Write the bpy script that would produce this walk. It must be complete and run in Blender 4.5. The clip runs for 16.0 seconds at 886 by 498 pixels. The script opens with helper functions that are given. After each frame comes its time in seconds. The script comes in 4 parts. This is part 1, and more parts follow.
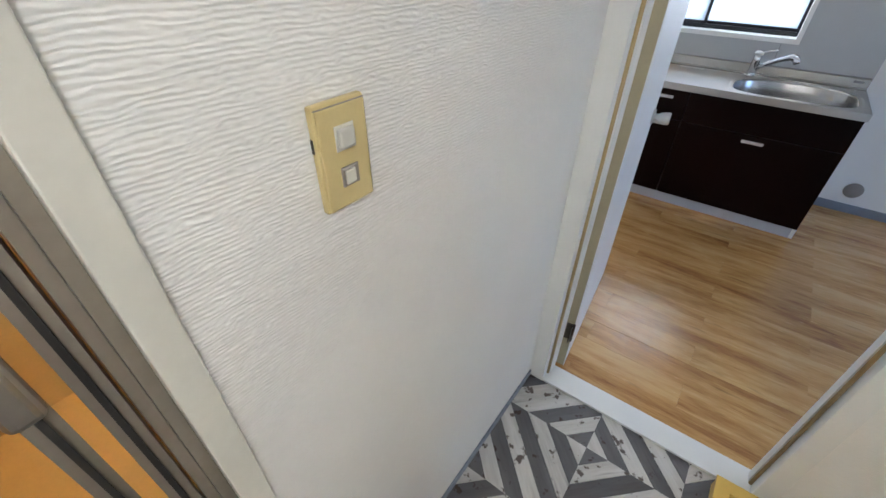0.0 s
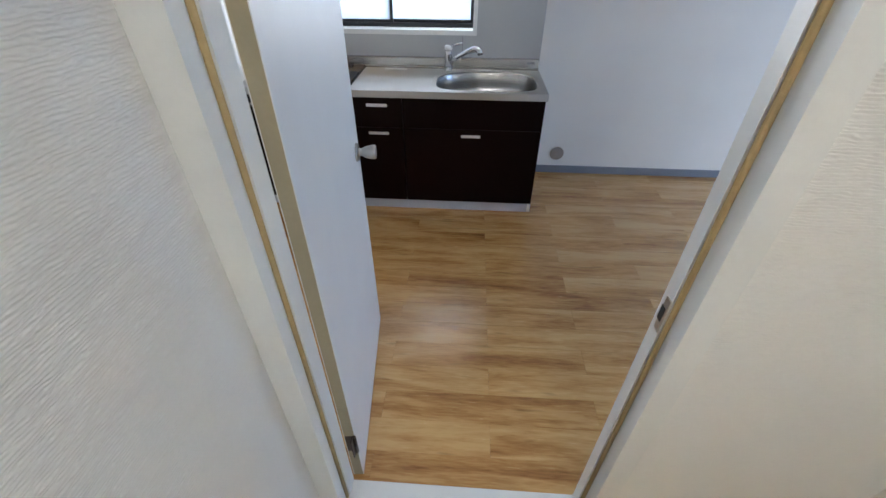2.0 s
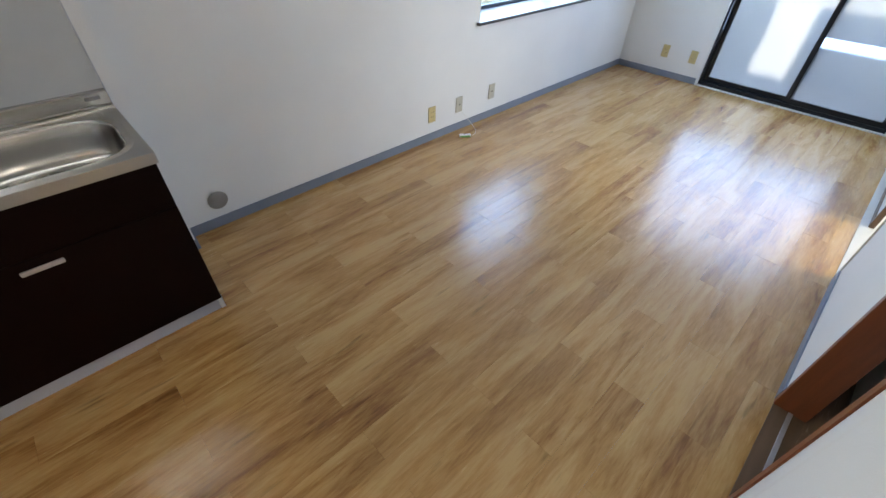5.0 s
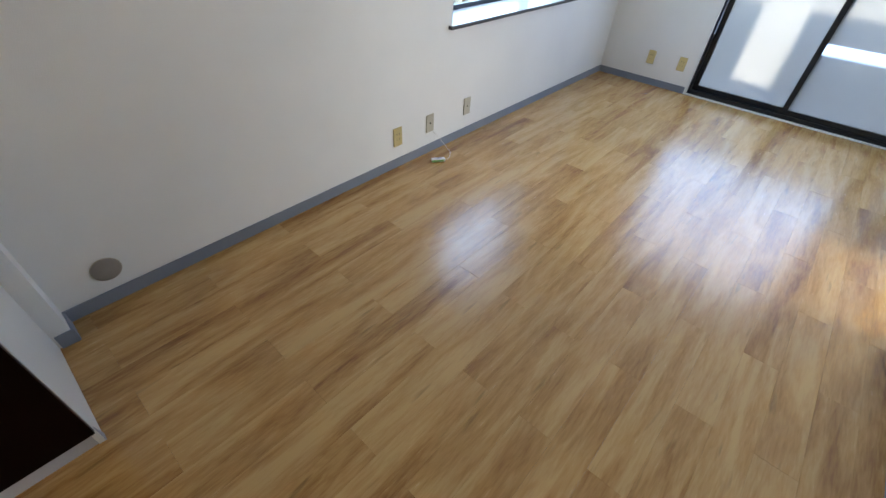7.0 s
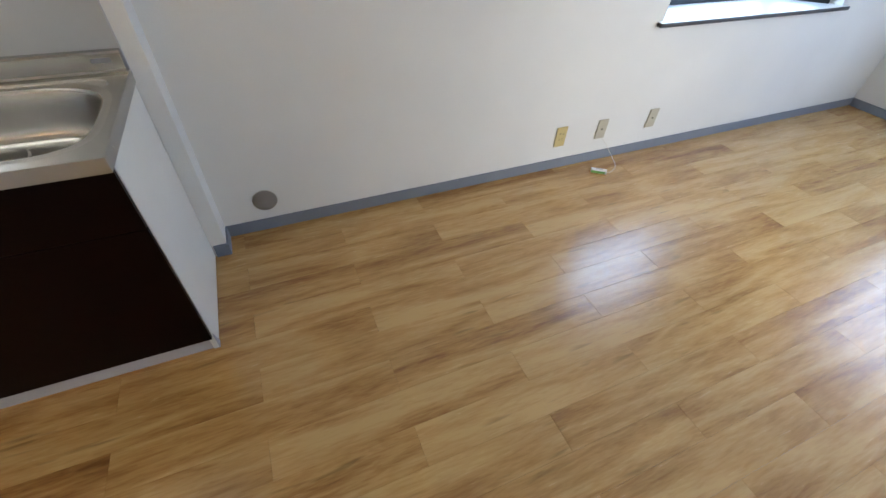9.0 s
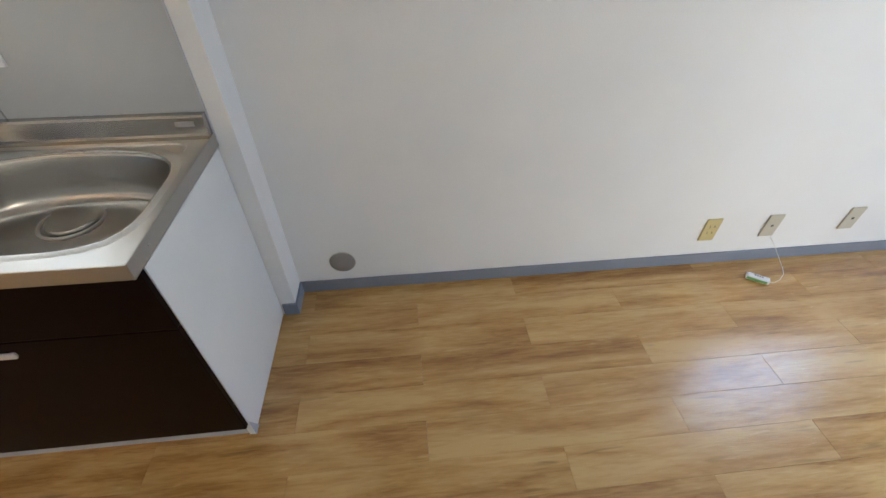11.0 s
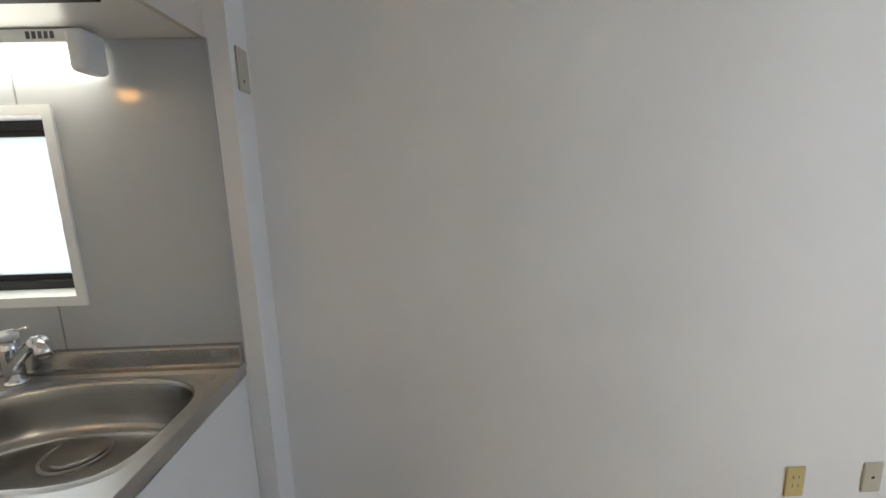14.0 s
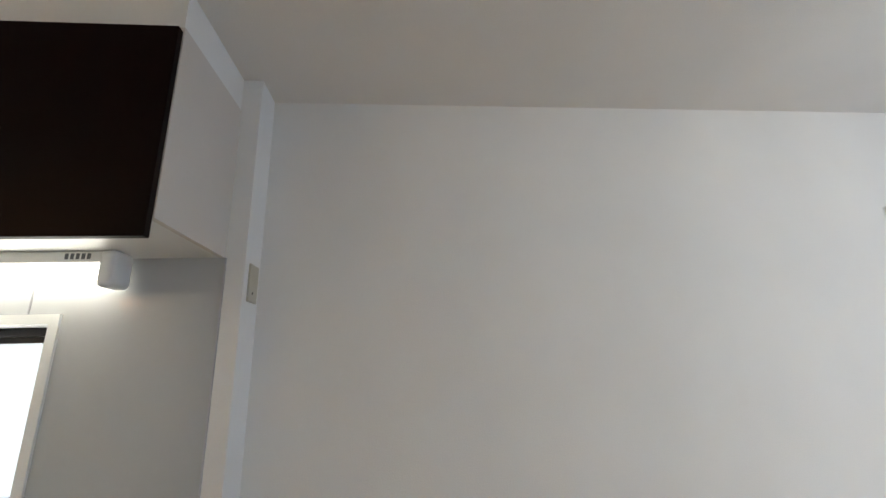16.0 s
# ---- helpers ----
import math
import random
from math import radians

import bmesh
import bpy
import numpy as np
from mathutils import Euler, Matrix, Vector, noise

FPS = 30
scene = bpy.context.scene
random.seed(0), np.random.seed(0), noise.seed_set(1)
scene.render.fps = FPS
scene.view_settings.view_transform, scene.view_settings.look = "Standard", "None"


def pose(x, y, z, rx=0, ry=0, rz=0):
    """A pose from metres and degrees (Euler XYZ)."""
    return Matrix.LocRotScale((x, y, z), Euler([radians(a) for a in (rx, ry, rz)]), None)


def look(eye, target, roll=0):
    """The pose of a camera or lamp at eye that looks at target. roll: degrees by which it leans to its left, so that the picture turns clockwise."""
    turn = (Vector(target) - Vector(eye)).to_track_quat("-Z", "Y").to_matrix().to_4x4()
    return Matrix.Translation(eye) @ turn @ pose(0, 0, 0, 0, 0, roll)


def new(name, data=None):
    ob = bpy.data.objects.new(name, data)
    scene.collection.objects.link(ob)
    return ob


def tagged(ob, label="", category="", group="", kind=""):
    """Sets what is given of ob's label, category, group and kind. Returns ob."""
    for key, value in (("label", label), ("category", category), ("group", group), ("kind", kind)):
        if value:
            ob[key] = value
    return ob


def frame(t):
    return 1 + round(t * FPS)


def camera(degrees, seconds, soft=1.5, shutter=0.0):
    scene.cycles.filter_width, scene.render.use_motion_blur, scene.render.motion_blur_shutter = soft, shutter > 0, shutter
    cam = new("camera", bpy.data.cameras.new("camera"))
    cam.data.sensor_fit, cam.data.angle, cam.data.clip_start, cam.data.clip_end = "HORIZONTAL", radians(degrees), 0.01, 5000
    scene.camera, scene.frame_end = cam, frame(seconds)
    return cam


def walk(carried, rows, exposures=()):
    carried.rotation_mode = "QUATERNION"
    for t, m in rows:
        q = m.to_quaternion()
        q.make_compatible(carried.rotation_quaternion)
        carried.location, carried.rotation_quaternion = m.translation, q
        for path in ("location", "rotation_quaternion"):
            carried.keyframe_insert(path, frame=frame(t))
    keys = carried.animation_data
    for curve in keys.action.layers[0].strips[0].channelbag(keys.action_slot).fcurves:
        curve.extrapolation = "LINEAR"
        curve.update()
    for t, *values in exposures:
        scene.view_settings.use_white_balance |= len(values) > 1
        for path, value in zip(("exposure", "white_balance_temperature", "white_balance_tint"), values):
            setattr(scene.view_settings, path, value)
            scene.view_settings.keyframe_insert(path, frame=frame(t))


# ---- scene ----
cam = camera(93.9, 16.0)
PATH = [
    (0, (-0.571, -3.681, 1.533), (-1.515, -2.397, 0.325), 0.5),
    (0.5, (-0.518, -3.565, 1.533), (-1.211, -2.141, 0.312), 0.2),
    (1, (-0.471, -3.413, 1.529), (-0.929, -1.905, 0.298), 0.5),
    (1.5, (-0.464, -3.275, 1.541), (-0.724, -1.723, 0.308), 0.6),
    (2, (-0.503, -3.088, 1.546), (-0.6, -1.506, 0.326), 0.3),
    (2.5, (-0.525, -2.898, 1.553), (-0.461, -1.319, 0.327), 0.5),
    (3, (-0.497, -2.68, 1.542), (-0.246, -1.123, 0.311), 0.7),
    (3.5, (-0.427, -2.503, 1.533), (0.038, -1.02, 0.274), 0.7),
    (4, (-0.406, -2.357, 1.516), (0.291, -0.982, 0.241), 0.5),
    (4.5, (-0.328, -2.26, 1.502), (0.597, -1.05, 0.204), 1.1),
    (4.7, (-0.284, -2.264, 1.505), (0.701, -1.114, 0.198), 1.2),
    (6.8, (0.122, -1.789, 1.387), (1.324, -0.873, 0.077), 3.7),
    (7, (0.18, -1.787, 1.381), (1.338, -0.817, 0.07), 3.3),
    (7.5, (0.29, -1.781, 1.38), (1.325, -0.7, 0.053), 3.7),
    (8, (0.303, -1.762, 1.374), (1.183, -0.593, 0.011), 4.2),
    (8.5, (0.297, -1.773, 1.331), (1.033, -0.508, -0.032), 3.3),
    (9, (0.305, -1.705, 1.332), (0.927, -0.39, -0.041), 3.4),
    (9.5, (0.339, -1.559, 1.346), (0.862, -0.196, -0.022), 3.4),
    (9.7, (0.355, -1.516, 1.356), (0.829, -0.123, 0.0), 2.9),
    (12, (0.529, -1.221, 1.366), (0.552, 0.292, 0.058), -1.0),
    (12.5, (0.526, -1.224, 1.378), (0.536, 0.38, 0.183), -1.3),
    (13, (0.519, -1.234, 1.392), (0.532, 0.497, 0.39), -1.3),
    (13.5, (0.52, -1.24, 1.413), (0.536, 0.609, 0.651), -1.4),
    (14, (0.514, -1.299, 1.351), (0.566, 0.668, 0.991), -1.7),
    (14.5, (0.501, -1.32, 1.374), (0.591, 0.676, 1.283), -1.7),
    (15, (0.494, -1.329, 1.389), (0.604, 0.662, 1.548), -1.7),
    (15.5, (0.493, -1.342, 1.393), (0.621, 0.618, 1.772), -1.8),
    (16, (0.489, -1.35, 1.396), (0.643, 0.571, 1.929), -1.8),
]
walk(cam, [(t, look(eye, target, roll)) for t, eye, target, roll in PATH],
     exposures=[(0, 3.1, 5950, 10), (0.7, 3.15, 5950, 10), (1.5, 3.1, 6000, 10), (2.5, 3.0, 6150, 10), (3.5, 3.1, 6550, 10), (4.7, 3.08, 6950, 10), (7.0, 2.87, 7450, 10), (8.0, 3.0, 7450, 10), (9.0, 3.22, 7450, 10), (12.0, 3.3, 7450, 10), (13.0, 3.15, 7500, 10), (13.5, 2.9, 7600, 10), (14.0, 2.8, 7650, 10), (15.0, 2.8, 7650, 10), (16.0, 2.95, 7650, 10)])

# ---- world, sun, lamps ----
world = bpy.data.worlds.new("world")
scene.world = world
world.use_nodes = True
wn = world.node_tree.nodes
sky = wn.new("ShaderNodeTexSky")
sky.sky_type = "NISHITA"
sky.sun_disc = False
sky.sun_elevation = radians(50)
sky.sun_rotation = radians(225)
wn["Background"].inputs[1].default_value = 0.15
world.node_tree.links.new(sky.outputs[0], wn["Background"].inputs[0])


def lamp(name, kind, m, energy, color, **sizes):
    data = bpy.data.lights.new(name, kind)
    data.energy, data.color = energy, color
    for key, value in sizes.items():
        if key == "angle":
            data.angle = value
        elif key == "size":
            data.shape, data.size = "RECTANGLE", value
        elif key == "size_y":
            data.size_y = value
        elif key == "radius":
            data.shadow_soft_size = value
    ob = new(name, data)
    ob.matrix_world = m
    return ob


lamp("sun", "SUN", look((-14, -14, 24), (0, 0, 0)), 5.0, (1, 0.95, 0.87), angle=radians(0.5))
DAY = (0.74, 0.85, 1.0)
SKYBLUE = (0.36, 0.56, 1.0)
lamp("sky_light_kitchen_window", "AREA", look((-1.03, 0.40, 1.30), (-1.03, -1, 1.20)), 10.5, (0.92, 0.96, 1.0), size=1.3, size_y=0.8)
lamp("sky_light_balcony_door", "AREA", look((4.70, -1.66, 1.20), (0, -1.66, 0.8)), 4.0, SKYBLUE, size=1.5, size_y=1.35)
lamp("sky_light_bay_window", "AREA", look((3.0, 0.262, 1.34), (2.8, -2.0, 0.2)), 2.7, SKYBLUE, size=0.94, size_y=1.1)
lamp("sky_light_back_window", "AREA", look((3.3, -5.05, 1.3), (2.6, -2.0, 0.3)), 15, (0.85, 0.92, 1.0), size=1.8, size_y=1.5)
lamp("bathroom_bulb", "POINT", pose(-1.7, -3.9, 1.9), 2.6, (1.0, 0.70, 0.34), radius=0.08)
lamp("washroom_bulb", "POINT", pose(-0.1, -4.3, 2.16), 2.8, (1.0, 0.98, 0.94), radius=0.09)


# ---- materials ----
def material(name, color, rough=0.5, metal=0.0, spread=0.06, scale=6.0, bump=0.0, bump_scale=80.0, stretch=(1, 1, 1), coat=0.0, spec=0.5, speck=0.0, coords="Object"):
    m = bpy.data.materials.new(name)
    m.use_nodes = True
    n, l = m.node_tree.nodes, m.node_tree.links
    b = n["Principled BSDF"]
    b.inputs["Roughness"].default_value, b.inputs["Metallic"].default_value = rough, metal
    b.inputs["Coat Weight"].default_value, b.inputs["Specular IOR Level"].default_value = coat, spec
    tc, mp = n.new("ShaderNodeTexCoord"), n.new("ShaderNodeMapping")
    mp.inputs["Scale"].default_value = stretch
    l.new(tc.outputs[coords], mp.inputs["Vector"])
    big, fine = n.new("ShaderNodeTexNoise"), n.new("ShaderNodeTexNoise")
    big.inputs["Scale"].default_value, fine.inputs["Scale"].default_value = scale, bump_scale
    big.inputs["Detail"].default_value, fine.inputs["Detail"].default_value = 3, 3
    for tex in (big, fine):
        l.new(mp.outputs[0], tex.inputs["Vector"])
    add = n.new("ShaderNodeMath")
    add.operation = "MULTIPLY_ADD"
    add.inputs[1].default_value = 0.35
    l.new(fine.outputs[0], add.inputs[0])
    l.new(big.outputs[0], add.inputs[2])
    ramp = n.new("ShaderNodeValToRGB")
    ramp.color_ramp.elements[0].position, ramp.color_ramp.elements[1].position = 0.45, 0.9
    ramp.color_ramp.elements[0].color = (*[c * (1 - spread) for c in color], 1)
    ramp.color_ramp.elements[1].color = (*[min(1, c * (1 + spread)) for c in color], 1)
    l.new(add.outputs[0], ramp.inputs[0])
    l.new(ramp.outputs[0], b.inputs["Base Color"])
    rr = n.new("ShaderNodeMapRange")
    rr.inputs["To Min"].default_value, rr.inputs["To Max"].default_value = max(0.02, rough * 0.85), min(1, rough * 1.15)
    l.new(big.outputs[0], rr.inputs[0])
    l.new(rr.outputs[0], b.inputs["Roughness"])
    if bump:
        bp = n.new("ShaderNodeBump")
        bp.inputs["Strength"].default_value, bp.inputs["Distance"].default_value = bump, 0.004
        l.new(fine.outputs[0], bp.inputs["Height"])
        l.new(bp.outputs[0], b.inputs["Normal"])
    return m


def glow(name, color, strength):
    m = bpy.data.materials.new(name)
    m.use_nodes = True
    b = m.node_tree.nodes["Principled BSDF"]
    b.inputs["Base Color"].default_value = (*color, 1)
    b.inputs["Emission Color"].default_value = (*color, 1)
    b.inputs["Emission Strength"].default_value = strength
    return m


def wavy_paper(name, color):
    """Vinyl wallpaper with long shallow ripples that run sideways."""
    m = material(name, color, 0.6, 0, 0.03, 3, 0.0)
    n, l = m.node_tree.nodes, m.node_tree.links
    tc, mp, tex, bp = (n.new("ShaderNode" + k) for k in ("TexCoord", "Mapping", "TexWave", "Bump"))
    tex.wave_type, tex.bands_direction = "BANDS", "Z"
    mp.inputs["Scale"].default_value = (0.35, 0.35, 1)
    tex.inputs["Scale"].default_value, tex.inputs["Distortion"].default_value = 58.0, 6.5
    tex.inputs["Detail"].default_value, tex.inputs["Detail Scale"].default_value = 2.0, 1.3
    bp.inputs["Strength"].default_value, bp.inputs["Distance"].default_value = 0.42, 0.0022
    l.new(tc.outputs["Object"], mp.inputs["Vector"])
    l.new(mp.outputs[0], tex.inputs["Vector"])
    l.new(tex.outputs[0], bp.inputs["Height"])
    l.new(bp.outputs[0], n["Principled BSDF"].inputs["Normal"])
    return m


def plank_wood(name, tones, rough, grain=0.85, along=0, coat=0.0):
    """Printed wood: each board has its own tone and its own piece of grain."""
    m = bpy.data.materials.new(name)
    m.use_nodes = True
    n, l = m.node_tree.nodes, m.node_tree.links
    b = n["Principled BSDF"]
    tc, info, mp = n.new("ShaderNodeTexCoord"), n.new("ShaderNodeObjectInfo"), n.new("ShaderNodeMapping")
    shift = n.new("ShaderNodeCombineXYZ")
    times = n.new("ShaderNodeMath")
    times.operation = "MULTIPLY"
    times.inputs[1].default_value = 37.0
    l.new(info.outputs["Random"], times.inputs[0])
    for i in range(3):
        l.new(times.outputs[0], shift.inputs[i])
    l.new(shift.outputs[0], mp.inputs["Location"])
    mp.inputs["Scale"].default_value = (1.8, 14, 14) if along == 0 else (14, 1.8, 14)
    l.new(tc.outputs["Object"], mp.inputs["Vector"])
    broad, fine, knots = (n.new("ShaderNodeTexNoise") for _ in range(3))
    for tex, sc, de, di in ((broad, 1.0, 4, 0.7), (fine, 8.0, 6, 0.5), (knots, 2.2, 2, 0.3)):
        tex.inputs["Scale"].default_value, tex.inputs["Detail"].default_value, tex.inputs["Distortion"].default_value = sc, de, di
        l.new(mp.outputs[0], tex.inputs["Vector"])
    s1, s2 = n.new("ShaderNodeMath"), n.new("ShaderNodeMath")
    s1.operation = s2.operation = "MULTIPLY_ADD"
    s1.inputs[1].default_value = 0.45 * grain
    l.new(fine.outputs[0], s1.inputs[0])
    l.new(broad.outputs[0], s1.inputs[2])
    s2.inputs[1].default_value = 0.15
    l.new(info.outputs["Random"], s2.inputs[0])
    l.new(s1.outputs[0], s2.inputs[2])
    ramp = n.new("ShaderNodeValToRGB")
    e = ramp.color_ramp.elements
    e[0].position, e[1].position = 0.46, 0.98
    e[0].color, e[1].color = (*tones[0], 1), (*tones[-1], 1)
    for i, tone in enumerate(tones[1:-1], 1):
        e.new(0.46 + 0.52 * i / (len(tones) - 1)).color = (*tone, 1)
    l.new(s2.outputs[0], ramp.inputs[0])
    dark = n.new("ShaderNodeMapRange")
    dark.inputs["From Min"].default_value, dark.inputs["From Max"].default_value = 0.66, 0.76
    dark.inputs["To Min"].default_value, dark.inputs["To Max"].default_value = 1.0, 0.66
    l.new(knots.outputs[0], dark.inputs[0])
    mul = n.new("ShaderNodeVectorMath")
    mul.operation = "SCALE"
    l.new(ramp.outputs[0], mul.inputs[0])
    l.new(dark.outputs[0], mul.inputs["Scale"])
    l.new(mul.outputs[0], b.inputs["Base Color"])
    rr = n.new("ShaderNodeMapRange")
    rr.inputs["To Min"].default_value, rr.inputs["To Max"].default_value = rough * 0.75, rough * 1.3
    l.new(fine.outputs[0], rr.inputs[0])
    l.new(rr.outputs[0], b.inputs["Roughness"])
    b.inputs["Coat Weight"].default_value, b.inputs["Coat Roughness"].default_value = coat, 0.18
    bp = n.new("ShaderNodeBump")
    bp.inputs["Strength"].default_value, bp.inputs["Distance"].default_value = 0.3, 0.002
    l.new(fine.outputs[0], bp.inputs["Height"])
    l.new(bp.outputs[0], b.inputs["Normal"])
    l.new(bp.outputs[0], b.inputs["Coat Normal"])
    return m


def worn_wood(name, base, chips, amount):
    """Painted board worn through in patches."""
    m = plank_wood(name, base, 0.42)
    n, l = m.node_tree.nodes, m.node_tree.links
    b = n["Principled BSDF"]
    tc, info, tex, add, ramp, mix = (n.new("ShaderNode" + k) for k in ("TexCoord", "ObjectInfo", "TexNoise", "VectorMath", "ValToRGB", "Mix"))
    mix.data_type = "RGBA"
    old = b.inputs["Base Color"].links[0].from_socket
    l.new(tc.outputs["Object"], add.inputs[0])
    times = n.new("ShaderNodeVectorMath")
    times.operation = "SCALE"
    times.inputs[0].default_value = (31, 17, 9)
    l.new(info.outputs["Random"], times.inputs["Scale"])
    l.new(times.outputs[0], add.inputs[1])
    tex.inputs["Scale"].default_value, tex.inputs["Detail"].default_value = 26, 6
    l.new(add.outputs[0], tex.inputs["Vector"])
    ramp.color_ramp.elements[0].position, ramp.color_ramp.elements[1].position = amount, amount + 0.05
    l.new(tex.outputs[0], ramp.inputs[0])
    l.new(ramp.outputs[0], mix.inputs["Factor"])
    l.new(old, mix.inputs[6])
    mix.inputs[7].default_value = (*chips, 1)
    l.new(mix.outputs[2], b.inputs["Base Color"])
    return m


def frosted(name, color, rough):
    m = bpy.data.materials.new(name)
    m.use_nodes = True
    n, l = m.node_tree.nodes, m.node_tree.links
    n.remove(n["Principled BSDF"])
    tr, gl, mix, tex, bp = (n.new("ShaderNode" + k) for k in ("BsdfTranslucent", "BsdfGlossy", "MixShader", "TexNoise", "Bump"))
    tex.inputs["Scale"].default_value = 900
    bp.inputs["Strength"].default_value = 0.1
    l.new(tex.outputs[0], bp.inputs["Height"])
    l.new(bp.outputs[0], gl.inputs["Normal"])
    tr.inputs[0].default_value = (*color, 1)
    gl.inputs["Roughness"].default_value = rough
    mix.inputs[0].default_value = 0.06
    l.new(tr.outputs[0], mix.inputs[1])
    l.new(gl.outputs[0], mix.inputs[2])
    l.new(mix.outputs[0], n["Material Output"].inputs[0])
    return m


def clear_glass(name):
    m = bpy.data.materials.new(name)
    m.use_nodes = True
    n, l = m.node_tree.nodes, m.node_tree.links
    n.remove(n["Principled BSDF"])
    tr, gl, mix = (n.new("ShaderNode" + k) for k in ("BsdfTransparent", "BsdfGlossy", "MixShader"))
    gl.inputs["Roughness"].default_value = 0.02
    tr.inputs[0].default_value = (0.93, 0.97, 0.96, 1)
    mix.inputs[0].default_value = 0.05
    l.new(tr.outputs[0], mix.inputs[1])
    l.new(gl.outputs[0], mix.inputs[2])
    l.new(mix.outputs[0], n["Material Output"].inputs[0])
    return m


PAPER = material("white_wallpaper", (0.78, 0.77, 0.74), 0.65, 0, 0.03, 2.5, 0.25, 260)
CEILING = material("ceiling_paper", (0.76, 0.74, 0.70), 0.7, 0, 0.03, 2.5, 0.25, 260)
RIPPLE = wavy_paper("rippled_wallpaper", (0.77, 0.755, 0.72))
WHITE = material("white_paint", (0.74, 0.74, 0.71), 0.4, 0, 0.03, 4, 0.05, 120)
CREAM = material("cream_gloss_paint", (0.62, 0.60, 0.53), 0.35, 0, 0.05, 5, 0.06, 90)
DOORSKIN = material("white_door_skin", (0.72, 0.72, 0.71), 0.42, 0, 0.03, 5, 0.05, 200)
DOOREDGE = material("aged_door_edge", (0.36, 0.31, 0.20), 0.5, 0, 0.08, 5, 0.05, 90)
STRIP = material("yellowed_door_seal", (0.42, 0.30, 0.13), 0.6, 0, 0.15, 9, 0.1, 150)
GREYBASE = material("grey_vinyl_baseboard", (0.20, 0.225, 0.27), 0.5, 0, 0.06, 6, 0.05, 150)
PLINTH = material("pale_grey_plinth", (0.42, 0.43, 0.47), 0.5, 0, 0.05, 6, 0.05, 150)
ESPRESSO = material("dark_brown_laminate", (0.0065, 0.0022, 0.0017), 0.30, 0, 0.12, 3, spec=0.07)
BLACK = material("black_enamel", (0.006, 0.006, 0.007), 0.13, 0, 0.1, 6, spec=0.12)
BLACKGLASS = material("black_grill_glass", (0.008, 0.008, 0.009), 0.08, 0, 0.1, 6)
IRON = material("black_cast_iron", (0.012, 0.012, 0.013), 0.5, 0, 0.2, 20, 0.2, 200, spec=0.25)
STEEL = material("brushed_steel", (0.48, 0.472, 0.455), 0.30, 1, 0.02, 4)
# Same steel sheet, smoother, with its dim reflections darkened into the base colour.
BASIN = material("shade_darkened_steel", (0.41, 0.40, 0.385), 0.23, 1, 0.02, 4)
CHROME = material("chrome", (0.75, 0.75, 0.76), 0.08, 1, 0.03, 8)
SATIN = material("satin_metal", (0.52, 0.50, 0.47), 0.30, 1, 0.06, 10, 0.02, 200)
ALU = material("silver_handle", (0.62, 0.62, 0.63), 0.35, 0.6, 0.05, 10)
PANEL = material("glossy_grey_white_panel", (0.44, 0.45, 0.45), 0.09, 0, 0.02, 2, 0.02, 30)
SEAM = material("grey_joint", (0.24, 0.24, 0.245), 0.5)
BEIGE = material("yellowed_plastic", (0.56, 0.45, 0.21), 0.38, 0, 0.06, 12, 0.03, 200)
BEIGEGREY = material("beige_plastic", (0.48, 0.44, 0.34), 0.42, 0, 0.06, 12, 0.03, 200)
BUTTON = material("pale_switch_button", (0.58, 0.56, 0.50), 0.35, 0, 0.04, 20)
DARKHOLE = material("dark_slot", (0.02, 0.018, 0.016), 0.6)
BROWNMETAL = material("brown_hinge_metal", (0.06, 0.045, 0.035), 0.4, 0.7, 0.2, 20)
VENT = material("grey_brown_vent_cover", (0.26, 0.23, 0.205), 0.55, 0, 0.08, 20, 0.05, 200)
BLACKALU = material("black_aluminium", (0.014, 0.016, 0.020), 0.35, 0.3, 0.1, 10, 0.03, 200)
PAN = material("yellow_pan_plastic", (0.66, 0.45, 0.11), 0.35, 0, 0.07, 6, 0.04, 90)
JAMB = material("reddish_brown_jamb", (0.19, 0.052, 0.016), 0.38, 0, 0.2, 3, 0.06, 60, (12, 12, 1))
TRACK = material("brown_track", (0.16, 0.095, 0.05), 0.45, 0, 0.2, 3, 0.06, 60, (1, 12, 12))
SILLDARK = material("dark_sill_edge", (0.055, 0.048, 0.045), 0.4, 0, 0.1, 6)
SILLTOP = material("pale_sill_top", (0.62, 0.60, 0.58), 0.3, 0, 0.05, 5, 0.03, 90)
BRONZE = material("bronze_door_profile", (0.27, 0.235, 0.19), 0.38, 0.35, 0.12, 8, 0.03, 90)
# Amber carries the bathroom lamp's warm glow in the base colour.
AMBER = material("lamp_tinted_bathroom_panel", (0.60, 0.42, 0.17), 0.35, 0, 0.08, 3)
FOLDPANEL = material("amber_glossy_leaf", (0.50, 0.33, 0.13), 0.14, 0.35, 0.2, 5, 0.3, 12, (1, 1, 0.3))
# Tan of reflected light is mixed into this off-white base colour.
TAN = material("reflection_tinted_cabinet_side", (0.60, 0.55, 0.49), 0.45, 0, 0.03, 4, 0.05, 150)


